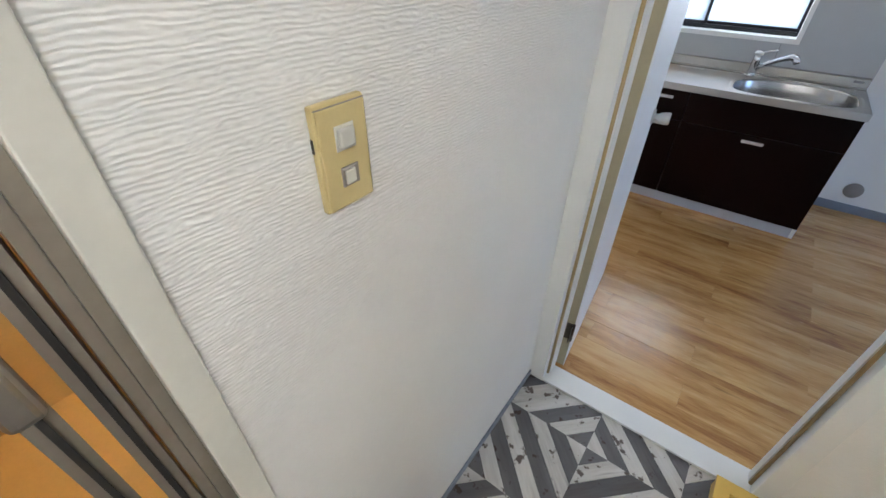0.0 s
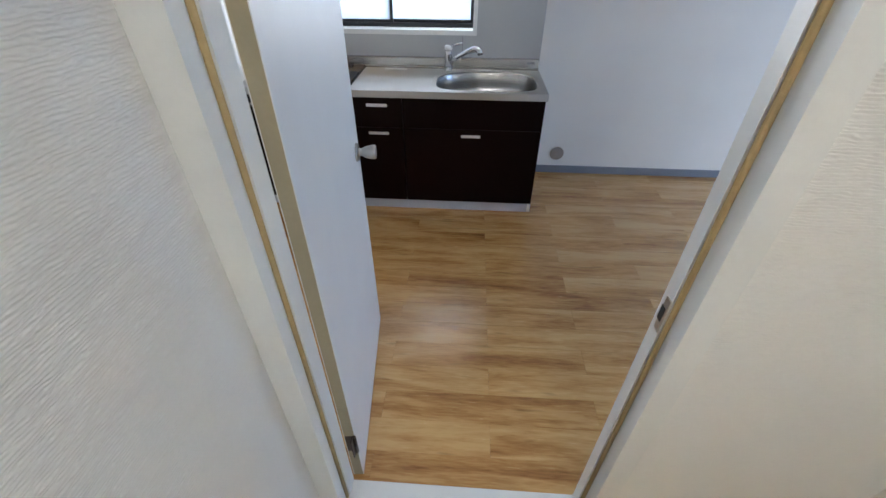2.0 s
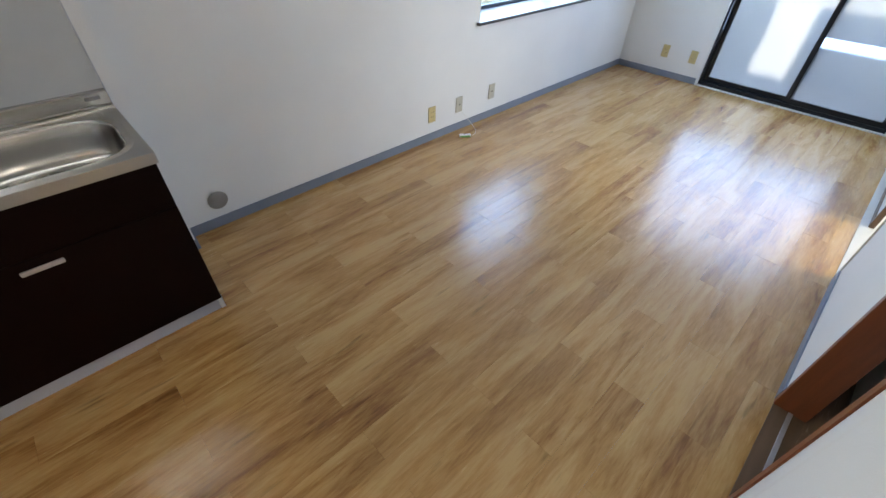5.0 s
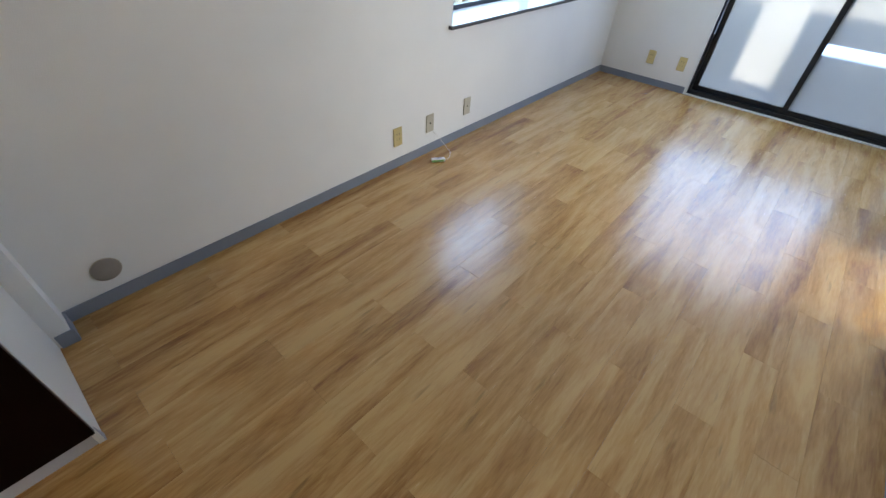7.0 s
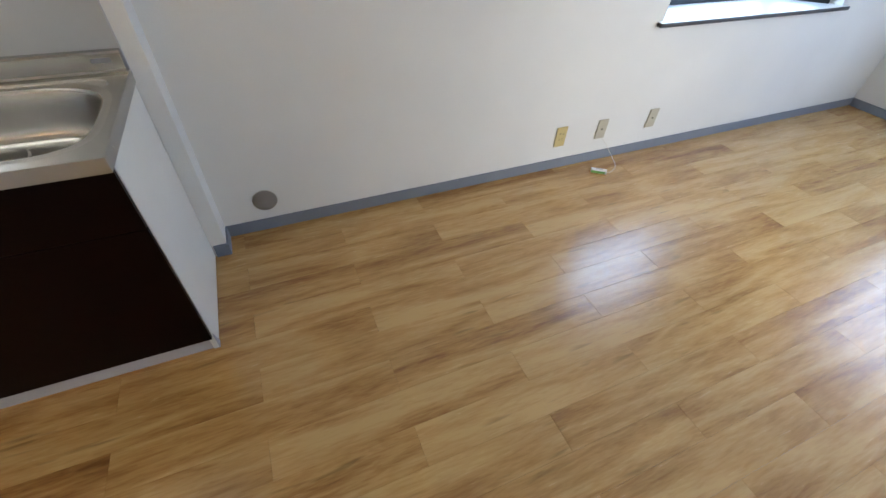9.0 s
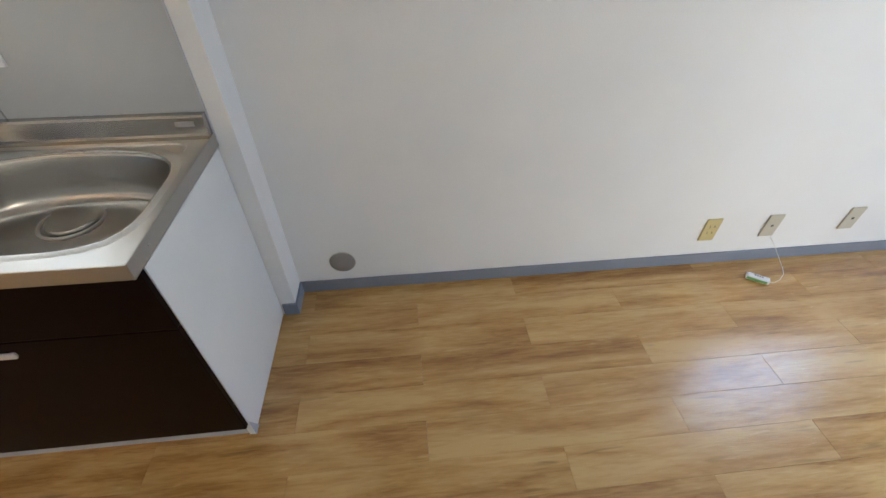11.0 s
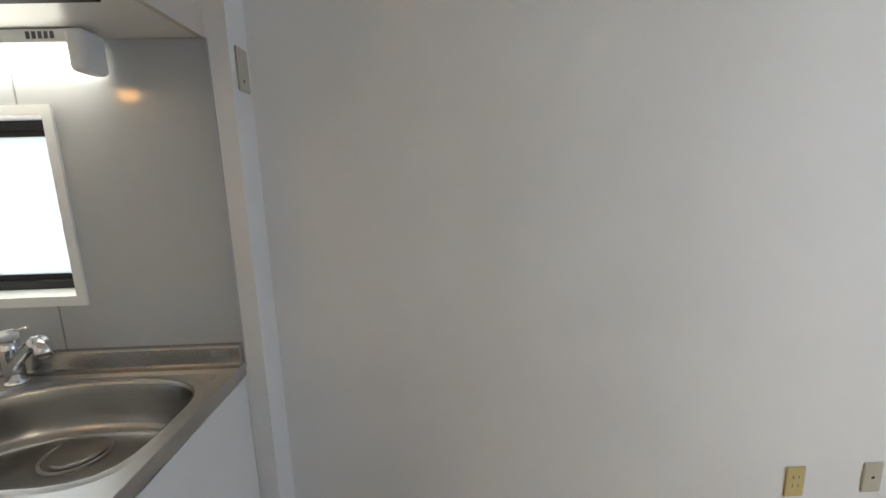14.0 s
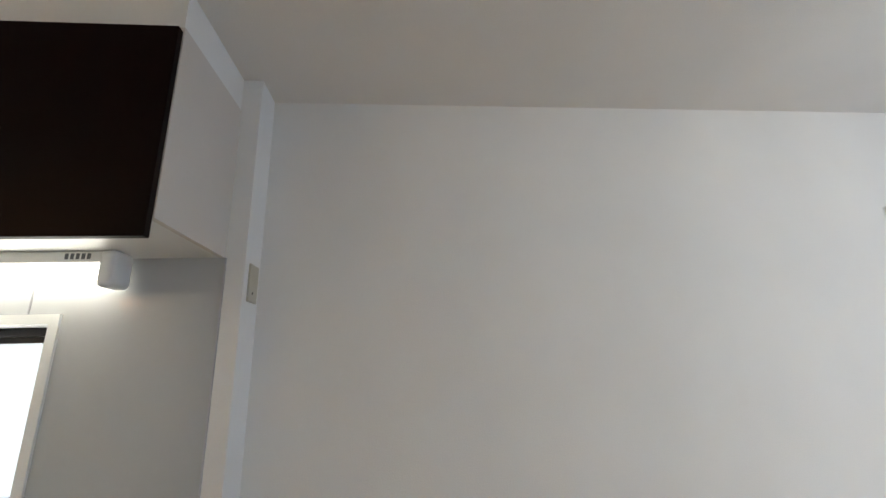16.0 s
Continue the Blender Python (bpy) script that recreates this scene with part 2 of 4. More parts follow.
def view_frosted(name, color):
    """Obscured glass: the outdoors shows as soft blurs."""
    m = frosted(name, color, 0.3)
    n, l = m.node_tree.nodes, m.node_tree.links
    rf, mix = n.new("ShaderNodeBsdfRefraction"), n.new("ShaderNodeMixShader")
    rf.inputs["Roughness"].default_value, rf.inputs["IOR"].default_value = 0.24, 1.3
    rf.inputs["Color"].default_value = (0.70, 0.73, 0.76, 1)
    out = n["Material Output"].inputs[0]
    old = out.links[0].from_socket
    mix.inputs[0].default_value = 0.6
    l.new(old, mix.inputs[1])
    l.new(rf.outputs[0], mix.inputs[2])
    l.new(mix.outputs[0], out)
    return m


FROSTDOOR = view_frosted("obscured_door_glass", (0.50, 0.54, 0.58))
FROST = frosted("frosted_glass", (0.23, 0.25, 0.275), 0.3)
CLEAR = clear_glass("clear_glass")
TUBE = glow("fluorescent_tube", (0.93, 0.98, 1.0), 1.1)
BULB = glow("warm_bulb", (1.0, 0.55, 0.22), 7.0)
CLEARPLASTIC = material("white_plastic", (0.72, 0.72, 0.70), 0.3, 0, 0.03, 10)
LABELWHITE = material("white_label", (0.78, 0.78, 0.77), 0.45, 0, 0.02, 10)
INK = material("grey_print", (0.10, 0.10, 0.11), 0.6)
GREEN = material("green_print", (0.14, 0.36, 0.10), 0.5)
CORD = material("pale_cord", (0.72, 0.68, 0.60), 0.5)
OAK = plank_wood("printed_oak", [(0.215, 0.090, 0.025), (0.39, 0.190, 0.058), (0.53, 0.298, 0.102), (0.62, 0.385, 0.155)], 0.24, grain=0.95, coat=0.5)
DARKFLOOR = plank_wood("dark_boards", [(0.16, 0.10, 0.06), (0.26, 0.17, 0.11), (0.32, 0.22, 0.15)], 0.25)
PALEBOARD = worn_wood("worn_white_board", [(0.34, 0.32, 0.29), (0.48, 0.46, 0.42), (0.60, 0.58, 0.54)], (0.10, 0.075, 0.06), 0.60)
GREYBOARD = worn_wood("worn_grey_board", [(0.075, 0.07, 0.07), (0.105, 0.10, 0.10), (0.14, 0.13, 0.13)], (0.05, 0.03, 0.022), 0.62)
LEAF = [material("leaves_" + k, c, 0.55, 0, 0.3, 4) for k, c in (("deep", (0.07, 0.12, 0.04)), ("light", (0.12, 0.18, 0.06)), ("blue", (0.06, 0.12, 0.08)))]
BARK = material("bark", (0.10, 0.07, 0.05), 0.9, 0, 0.3, 8, 0.4, 40)
GRASS = material("dry_ground", (0.24, 0.22, 0.15), 0.9, 0, 0.4, 0.6, 0.3, 20)
CONCRETE = material("concrete", (0.42, 0.41, 0.39), 0.85, 0, 0.12, 1.5, 0.2, 40)
ROOFTILE = material("blue_grey_roof", (0.13, 0.17, 0.20), 0.6, 0, 0.2, 3, 0.2, 30)
STUCCO = material("pale_stucco", (0.62, 0.58, 0.51), 0.9, 0, 0.08, 2, 0.2, 60)


# ---- building helpers ----
def bx(bm, x0, x1, y0, y1, z0, z1, m=None):
    v = [bm.verts.new((x, y, z)) for z in (z0, z1) for y in (y0, y1) for x in (x0, x1)]
    if m is not None:
        for p in v:
            p.co = m @ p.co
    for f in ((0, 2, 3, 1), (4, 5, 7, 6), (0, 1, 5, 4), (2, 6, 7, 3), (0, 4, 6, 2), (1, 3, 7, 5)):
        bm.faces.new([v[i] for i in f])
    return bm


def box(x0, x1, y0, y1, z0, z1, bevel=0.0, segments=2):
    bm = bmesh.new()
    bx(bm, x0, x1, y0, y1, z0, z1)
    if bevel:
        bmesh.ops.bevel(bm, geom=bm.edges[:], offset=bevel, segments=segments, affect="EDGES", profile=0.5)
    return bm


def boxes(*items):
    bm = bmesh.new()
    for it in items:
        bx(bm, *it)
    return bm


def tube(points, radius, sides=14, caps=True):
    """A round bar along points; radius is a number or one for each point."""
    bm = bmesh.new()
    pts = [Vector(p) for p in points]
    rad = radius if isinstance(radius, (list, tuple)) else [radius] * len(pts)
    rings, up = [], None
    for i, p in enumerate(pts):
        d = (pts[min(i + 1, len(pts) - 1)] - pts[max(i - 1, 0)]).normalized()
        if up is None:
            up = d.orthogonal().normalized()
        up = (up - d * up.dot(d)).normalized()
        side = d.cross(up)
        rings.append([bm.verts.new(p + (up * math.cos(a) + side * math.sin(a)) * rad[i]) for a in [2 * math.pi * k / sides for k in range(sides)]])
    for a, b in zip(rings, rings[1:]):
        for k in range(sides):
            bm.faces.new((a[k], a[(k + 1) % sides], b[(k + 1) % sides], b[k])).smooth = True
    if caps:
        bm.faces.new(rings[0][::-1])
        bm.faces.new(rings[-1])
    bmesh.ops.recalc_face_normals(bm, faces=bm.faces[:])
    return bm


def prism(outline, z0, z1, bevel=0.0):
    bm = bmesh.new()
    lo = [bm.verts.new((x, y, z0)) for x, y in outline]
    hi = [bm.verts.new((x, y, z1)) for x, y in outline]
    k = len(outline)
    bm.faces.new(lo[::-1])
    top = bm.faces.new(hi)
    for i in range(k):
        bm.faces.new((lo[i], lo[(i + 1) % k], hi[(i + 1) % k], hi[i]))
    bmesh.ops.recalc_face_normals(bm, faces=bm.faces[:])
    if bevel:
        bmesh.ops.bevel(bm, geom=list(top.edges), offset=bevel, segments=2, affect="EDGES")
    return bm


def moved(bm, m):
    bmesh.ops.transform(bm, matrix=m, verts=bm.verts[:])
    return bm


def mesh_of(name, bm, mat):
    bmesh.ops.recalc_face_normals(bm, faces=bm.faces[:])
    me = bpy.data.meshes.new(name)
    bm.to_mesh(me)
    bm.free()
    for m in mat if isinstance(mat, (list, tuple)) else [mat]:
        me.materials.append(m)
    return me


def part(name, bm, mat, parent, label=""):
    ob = new(name, mesh_of(name, bm, mat))
    ob.parent = parent
    return tagged(ob, label)


def thing(name, x, y, z, label, category, group="", kind=""):
    """An Empty at the thing's base; its parts are built about it in local metres."""
    ob = new(name)
    ob.empty_display_size = 0.05
    ob.location = (x, y, z)
    return tagged(ob, label, category, group, kind)


def solid(name, bm, mat, label, category, group="", kind="", at=(0, 0, 0)):
    ob = new(name, mesh_of(name, bm, mat))
    ob.location = at
    return tagged(ob, label, category, group, kind)


def structure(name, bm, mat, label, category="wall"):
    return solid(name, bm, mat, label, category, kind="structure")


# ---- large structure ----
H = 2.33
XE, XW = 4.72, -2.12
YK = -0.122
YD0, YD1 = -2.546, -2.452
YS = -2.555

structure("wall_north", boxes((0, 2.275, 0, 0.15, 0, H), (3.76, XE + 0.15, 0, 0.15, 0, H), (2.275, 3.76, 0, 0.15, 0, 0.742), (2.275, 3.76, 0, 0.15, 1.92, H)), PAPER, "white papered long wall with a bay window")
structure("wall_kitchen", boxes((XW - 0.15, -1.60, YK, 0.15, 0, H), (-0.484, 0, YK, 0.15, 0, H), (-1.60, -0.484, YK, 0.15, 0, 1.022), (-1.60, -0.484, YK, 0.15, 1.549, H)), PAPER, "white papered kitchen wall with a window")
structure("wall_west", box(XW - 0.15, XW, YD1, YK, 0, H), PAPER, "white papered side wall")
structure("wall_stub", box(XW, -1.89, -0.82, YK, 0, H), PAPER, "short white wall at the end of the counter")
structure("wall_door", boxes((XW - 0.15, -0.926, YD0, YD1, 0, H), (-0.033, 0.10, YD0, -2.478, 0, H), (0.10, 0.40, YD0, -2.50, 0, H), (0.40, 0.66, YD0, -2.538, 0, H), (-0.926, -0.03, YD0, YD1, 2.04, H)), PAPER, "white papered wall round the washroom door")
structure("wall_washroom_north", box(-0.032, 0.6, YD0 - 0.005, YD0 - 0.001, 0, H), RIPPLE, "cream rippled wallpaper beside the door")
structure("wall_south", boxes((0.65, 0.80, YS - 0.1, YS, 0, H), (1.335, 2.33, YS - 0.1, YS, 0, H), (4.02, XE + 0.15, YS - 0.1, YS, 0, H), (0.80, 1.335, YS - 0.1, YS, 1.95, H), (2.33, 4.02, YS - 0.1, YS, 1.95, H)), PAPER, "white papered wall with two openings")
structure("wall_east", boxes((XE, XE + 0.15, -0.885, 0, 0, H), (XE, XE + 0.15, YS, -2.455, 0, H), (XE, XE + 0.15, -2.455, -0.885, 1.93, H)), PAPER, "white papered wall with the balcony door")
structure("wall_washroom_west", boxes((-1.02, -0.926, -3.612, YD0, 0, H), (-1.02, -0.926, -4.7, -4.35, 0, H), (-1.02, -0.926, -4.35, -3.612, 1.95, H)), RIPPLE, "cream rippled wallpaper with the bathroom door")
structure("wall_washroom_east", box(0.6, 0.7, -4.7, YD0, 0, H), RIPPLE, "cream papered washroom wall")
structure("wall_washroom_south", box(-1.02, 0.7, -4.8, -4.7, 0, H), RIPPLE, "cream papered washroom wall")
structure("wall_bathroom", boxes((-2.5, -2.4, -4.9, -3.2, 0, H), (-2.4, -1.02, -3.3, -3.2, 0, H), (-2.4, -1.02, -4.9, -4.8, 0, H)), AMBER, "bathroom wall panels with warm lamp light tinted in")
structure("wall_back_room", boxes((1.9, 2.0, -4.6, YS - 0.1, 0, H), (XE + 0.05, XE + 0.15, -4.6, YS - 0.1, 0, H), (1.9, 2.4, -4.7, -4.6, 0, H), (4.2, XE + 0.15, -4.7, -4.6, 0, H), (2.4, 4.2, -4.7, -4.6, 0, 0.35), (2.4, 4.2, -4.7, -4.6, 1.9, H)), PAPER, "white walls of the room beyond")
structure("wall_closet", boxes((0.7, 1.9, -2.84, -2.76, 0, H), (1.80, 1.9, -2.76, YS - 0.1, 0, H), (0.7, 0.78, -2.76, YS - 0.1, 0, H)), WHITE, "white board behind the sliding track")
structure("ceiling", boxes((XW - 0.15, XE + 0.15, YS - 0.1, 0.15, H, H + 0.12), (-2.5, XE + 0.15, -4.9, YS - 0.1, H, H + 0.12)), CEILING, "off-white papered ceiling", "ceiling")
structure("subfloor", boxes((-2.5, XE + 0.15, -4.9, 0.15, -0.14, -0.006)), CONCRETE, "bare screed under the boards", "floor")
structure("floor_back_room", box(2.0, XE + 0.05, -4.6, YS - 0.06, -0.006, 0.002), DARKFLOOR, "brown boards of the room beyond", "floor")
structure("floor_bathroom", box(-2.4, -1.02, -4.8, -3.3, -0.006, 0.004), AMBER, "bathroom floor with warm lamp light tinted in", "floor")

# baseboards
BH = 0.062
structure("baseboard_north", box(0.0, XE, -0.008, -0.001, 0, BH, 0.002), GREYBASE, "grey vinyl baseboard", "baseboard")
structure("baseboard_pillar", boxes((-0.052, 0.008, YK - 0.008, YK - 0.0005, 0, BH), (0.0005, 0.008, YK, -0.008, 0, BH)), GREYBASE, "grey vinyl baseboard", "baseboard")
structure("baseboard_east", box(XE - 0.008, XE - 0.001, -0.87, -0.008, 0, BH, 0.002), GREYBASE, "grey vinyl baseboard", "baseboard")
structure("baseboard_south", boxes((1.335, 2.32, YS + 0.001, YS + 0.008, 0, BH), (4.03, XE, YS + 0.001, YS + 0.008, 0, BH), (0.65, 0.79, YS + 0.001, YS + 0.008, 0, BH), (-0.02, 0.10, -2.4775, -2.471, 0, BH)), GREYBASE, "grey vinyl baseboard", "baseboard")
structure("baseboard_west", boxes((XW + 0.001, XW + 0.008, YD1, -0.82, 0, BH), (XW + 0.008, -1.89, -0.828, -0.8205, 0, BH)), GREYBASE, "grey vinyl baseboard", "baseboard")
structure("baseboard_washroom", boxes((-0.9255, -0.919, -3.60, YD0, 0, 0.035)), GREYBASE, "grey vinyl baseboard in the washroom", "baseboard")

# white corner strips at the end of the kitchen panels and along the pillar
structure("trim_panel_end", box(-0.0565, -0.053, YK - 0.006, YK - 0.0005, 0.80, 1.715), PLINTH, "thin grey end strip of the panels", "trim")
structure("trim_filler", box(-0.9, -0.062, -0.47, YK - 0.001, 2.213, H - 0.001), WHITE, "white filler above the wall cabinet", "trim")


# ---- washroom door ----
frame_ob = thing("door_frame", -0.477, YD0, 0, "cream painted wooden door frame with a white sill", "door frame", kind="structure")


def door_frame():
    x0, x1 = -0.388, 0.388
    part("jamb", boxes((x0 - 0.0612, x0, -0.006, 0.100, 0, 2.05), (x0, x0 + 0.012, 0.047, 0.100, 0.012, 2.0)), WHITE, frame_ob)
    part("jamb", boxes((x1, x1 + 0.056, -0.006, 0.082, 0, 2.05), (x1 - 0.012, x1, 0.047, 0.082, 0.012, 2.0)), WHITE, frame_ob)
    part("head", box(x0, x1, -0.006, 0.100, 2.0, 2.05), WHITE, frame_ob)
    part("sill", box(x0 - 0.001, x1 + 0.001, -0.004, 0.098, -0.006, 0.012, 0.003), WHITE, frame_ob, "white painted door sill")
    part("seal", tube([(x0 + 0.004, 0.041, 0.013), (x0 + 0.004, 0.041, 1.99)], 0.006, 8), STRIP, frame_ob, "yellowed rubber seal")
    part("seal", tube([(x1 - 0.004, 0.041, 0.013), (x1 - 0.004, 0.041, 1.99)], 0.006, 8), STRIP, frame_ob, "yellowed rubber seal")
    strike = part("strike_plate", boxes((x1 - 0.0145, x1 - 0.012, 0.048, 0.066, 0.90, 0.985), (x1 - 0.0145, x1 - 0.012, 0.066, 0.0715, 0.925, 0.96)), SATIN, frame_ob, "worn metal strike plate")
    part("latch_hole", boxes((x1 - 0.0150, x1 - 0.0144, 0.053, 0.068, 0.925, 0.962)), DARKHOLE, strike)


door_frame()

door = thing("door_1", -0.822, -2.428, 0.012, "white flush door standing open into the room", "door", kind="structure")
door.rotation_euler = (0, 0, math.atan2(0.735, -0.077))


def door_leaf():
    L, T = 0.742, 0.034
    part("leaf", box(0, L, 0.0015, T - 0.0015, 0, 1.985), DOOREDGE, door, "aged cream door edge")
    part("face", box(0.0, L, -0.0005, 0.0015, 0.0, 1.985), DOORSKIN, door)
    part("face", box(0.0, L, T - 0.0015, T + 0.0005, 0.0, 1.985), DOORSKIN, door)
    for side, y in ((-1, -0.0005), (1, T + 0.0005)):
        profile = [(0.0, 0.027), (0.006, 0.027), (0.008, 0.015), (0.018, 0.0125), (0.024, 0.0145), (0.030, 0.019), (0.038, 0.0215), (0.056, 0.0245), (0.066, 0.0245), (0.069, 0.021), (0.0695, 0.0)]
        knob = part("knob", tube([(L - 0.058, y + side * a, 0.914) for a, r in profile], [max(r, 0.0008) for a, r in profile], 24), SATIN, door, "satin steel door knob")
        part("rose", tube([(L - 0.058, y, 0.914), (L - 0.058, y + side * 0.004, 0.914), (L - 0.058, y + side * 0.008, 0.914)], [0.033, 0.033, 0.028], 24), SATIN, knob)
    for z in (0.17, 1.75):
        hinge = part("hinge", boxes((-0.024, 0.0, 0.006, 0.010, z, z + 0.09), (-0.0012, 0.0, 0.006, T - 0.003, z, z + 0.09)), BROWNMETAL, door, "dark brown butt hinge")
        part("pin", tube([(-0.003, 0.001, z - 0.003), (-0.003, 0.001, z + 0.093)], 0.0055, 10), BROWNMETAL, hinge)


door_leaf()


# ---- kitchen ----
CX0, CX1, CYF, CYB, CT = -1.885, -0.057, -0.669, YK - 0.004, 0.812
FY = -0.630


def handle(parent, x0, x1, z):
    bm = box(x0, x1, FY - 0.028, FY - 0.020, z - 0.009, z + 0.009, 0.003)
    bx(bm, x0 + 0.002, x0 + 0.012, FY - 0.021, FY - 0.0185, z - 0.007, z + 0.007)
    bx(bm, x1 - 0.012, x1 - 0.002, FY - 0.021, FY - 0.0185, z - 0.007, z + 0.007)
    return part("handle", bm, ALU, parent, "silver bar handle")


def base_unit(name, x0, x1, label, fronts, side=None):
    unit = thing(name, 0, 0, 0, label, "cabinet", "kitchen base units")
    part("carcass", boxes((x0, x1 - (0.018 if side else 0), FY + 0.002, CYB, 0.078, 0.60 if side else 0.767)), ESPRESSO, unit)
    if side:
        part("end_panel", prism([(x1 - 0.017, FY + 0.001), (x1, FY + 0.001), (x1, CYB), (x1 - 0.017, CYB)], 0.005, 0.767), WHITE, unit, "white laminate end panel")
    part("plinth", box(x0, x1 - (0.018 if side else 0), -0.621, -0.605, 0.0, 0.076), PLINTH, unit, "pale grey kick board")
    if side:
        part("plinth_end", moved(prism([(FY + 0.003, 0.0), (FY + 0.036, 0.0), (FY + 0.004, 0.085)], x1 + 0.0005, x1 + 0.0025), Matrix(((0, 0, 1, 0), (1, 0, 0, 0), (0, 1, 0, 0), (0, 0, 0, 1)))), PLINTH, unit, "pale grey plinth return")
    for kind, a, b, z0, z1, hx in fronts:
        f = part(kind, box(a + 0.0015, b - 0.0015, FY - 0.018, FY, z0 + 0.0015, z1 - 0.0015, 0.002), ESPRESSO, unit)
        if hx:
            handle(f, *hx)
    return unit


base_unit("sink_cabinet", -0.90, -0.060, "dark brown sink cabinet with a white end panel", [("panel", -0.90, -0.060, 0.585, 0.768, None), ("door", -0.90, -0.060, 0.078, 0.585, (-0.545, -0.428, 0.545))], True)
base_unit("drawer_cabinet", -1.21, -0.901, "dark brown drawer cabinet under the worktop", [("drawer", -1.21, -0.901, 0.585, 0.768, (-1.115, -0.99, 0.723)), ("door", -1.21, -0.901, 0.078, 0.585, (-1.115, -0.99, 0.552))])
stove_unit = base_unit("stove_cabinet", CX0 + 0.003, -1.211, "dark brown cabinet with a built-in fish grill", [("door", CX0 + 0.003, -1.211, 0.078, 0.50, None)])
grill = part("grill", box(CX0 + 0.01, -1.214, FY - 0.016, FY + 0.001, 0.503, 0.766, 0.003), BLACK, stove_unit, "black glass grill front")
part("grill_window", box(-1.80, -1.46, FY - 0.019, FY - 0.0155, 0.56, 0.70, 0.002), BLACKGLASS, grill)
part("grill_handle", tube([(-1.82, FY - 0.034, 0.715), (-1.44, FY - 0.034, 0.715)], 0.008, 10), SATIN, grill)
part("vent_slots", boxes(*[(-1.80, -1.50, FY - 0.0175, FY - 0.0155, 0.728 + 0.008 * k, 0.731 + 0.008 * k) for k in range(3)]), SATIN, grill)
for kx, kz in ((-1.40, 0.69), (-1.33, 0.69), (-1.26, 0.69), (-1.36, 0.60)):
    part("knob", tube([(kx, FY - 0.016, kz), (kx, FY - 0.030, kz), (kx, FY - 0.033, kz)], [0.017, 0.015, 0.011], 18), IRON, grill)


def sink_outline(grow=0.0, n=56):
    """The basin's edge: straight front, a bowed back, wide round corners."""
    pts = []
    cx, cy, hx = -0.405, -0.390, 0.302 + grow
    for k in range(n):
        a = 2 * math.pi * k / n
        c, s = math.cos(a), math.sin(a)
        hy = (0.222 if s < 0 else 0.192) + grow
        e = 5.0 if s < 0 else (3.0 if c > 0 else 2.0)
        r = (abs(c) ** e + abs(s) ** e) ** (-1 / e)
        x, y = c * r * hx, s * r * hy
        pts.append((cx + x, cy + y))
    return pts


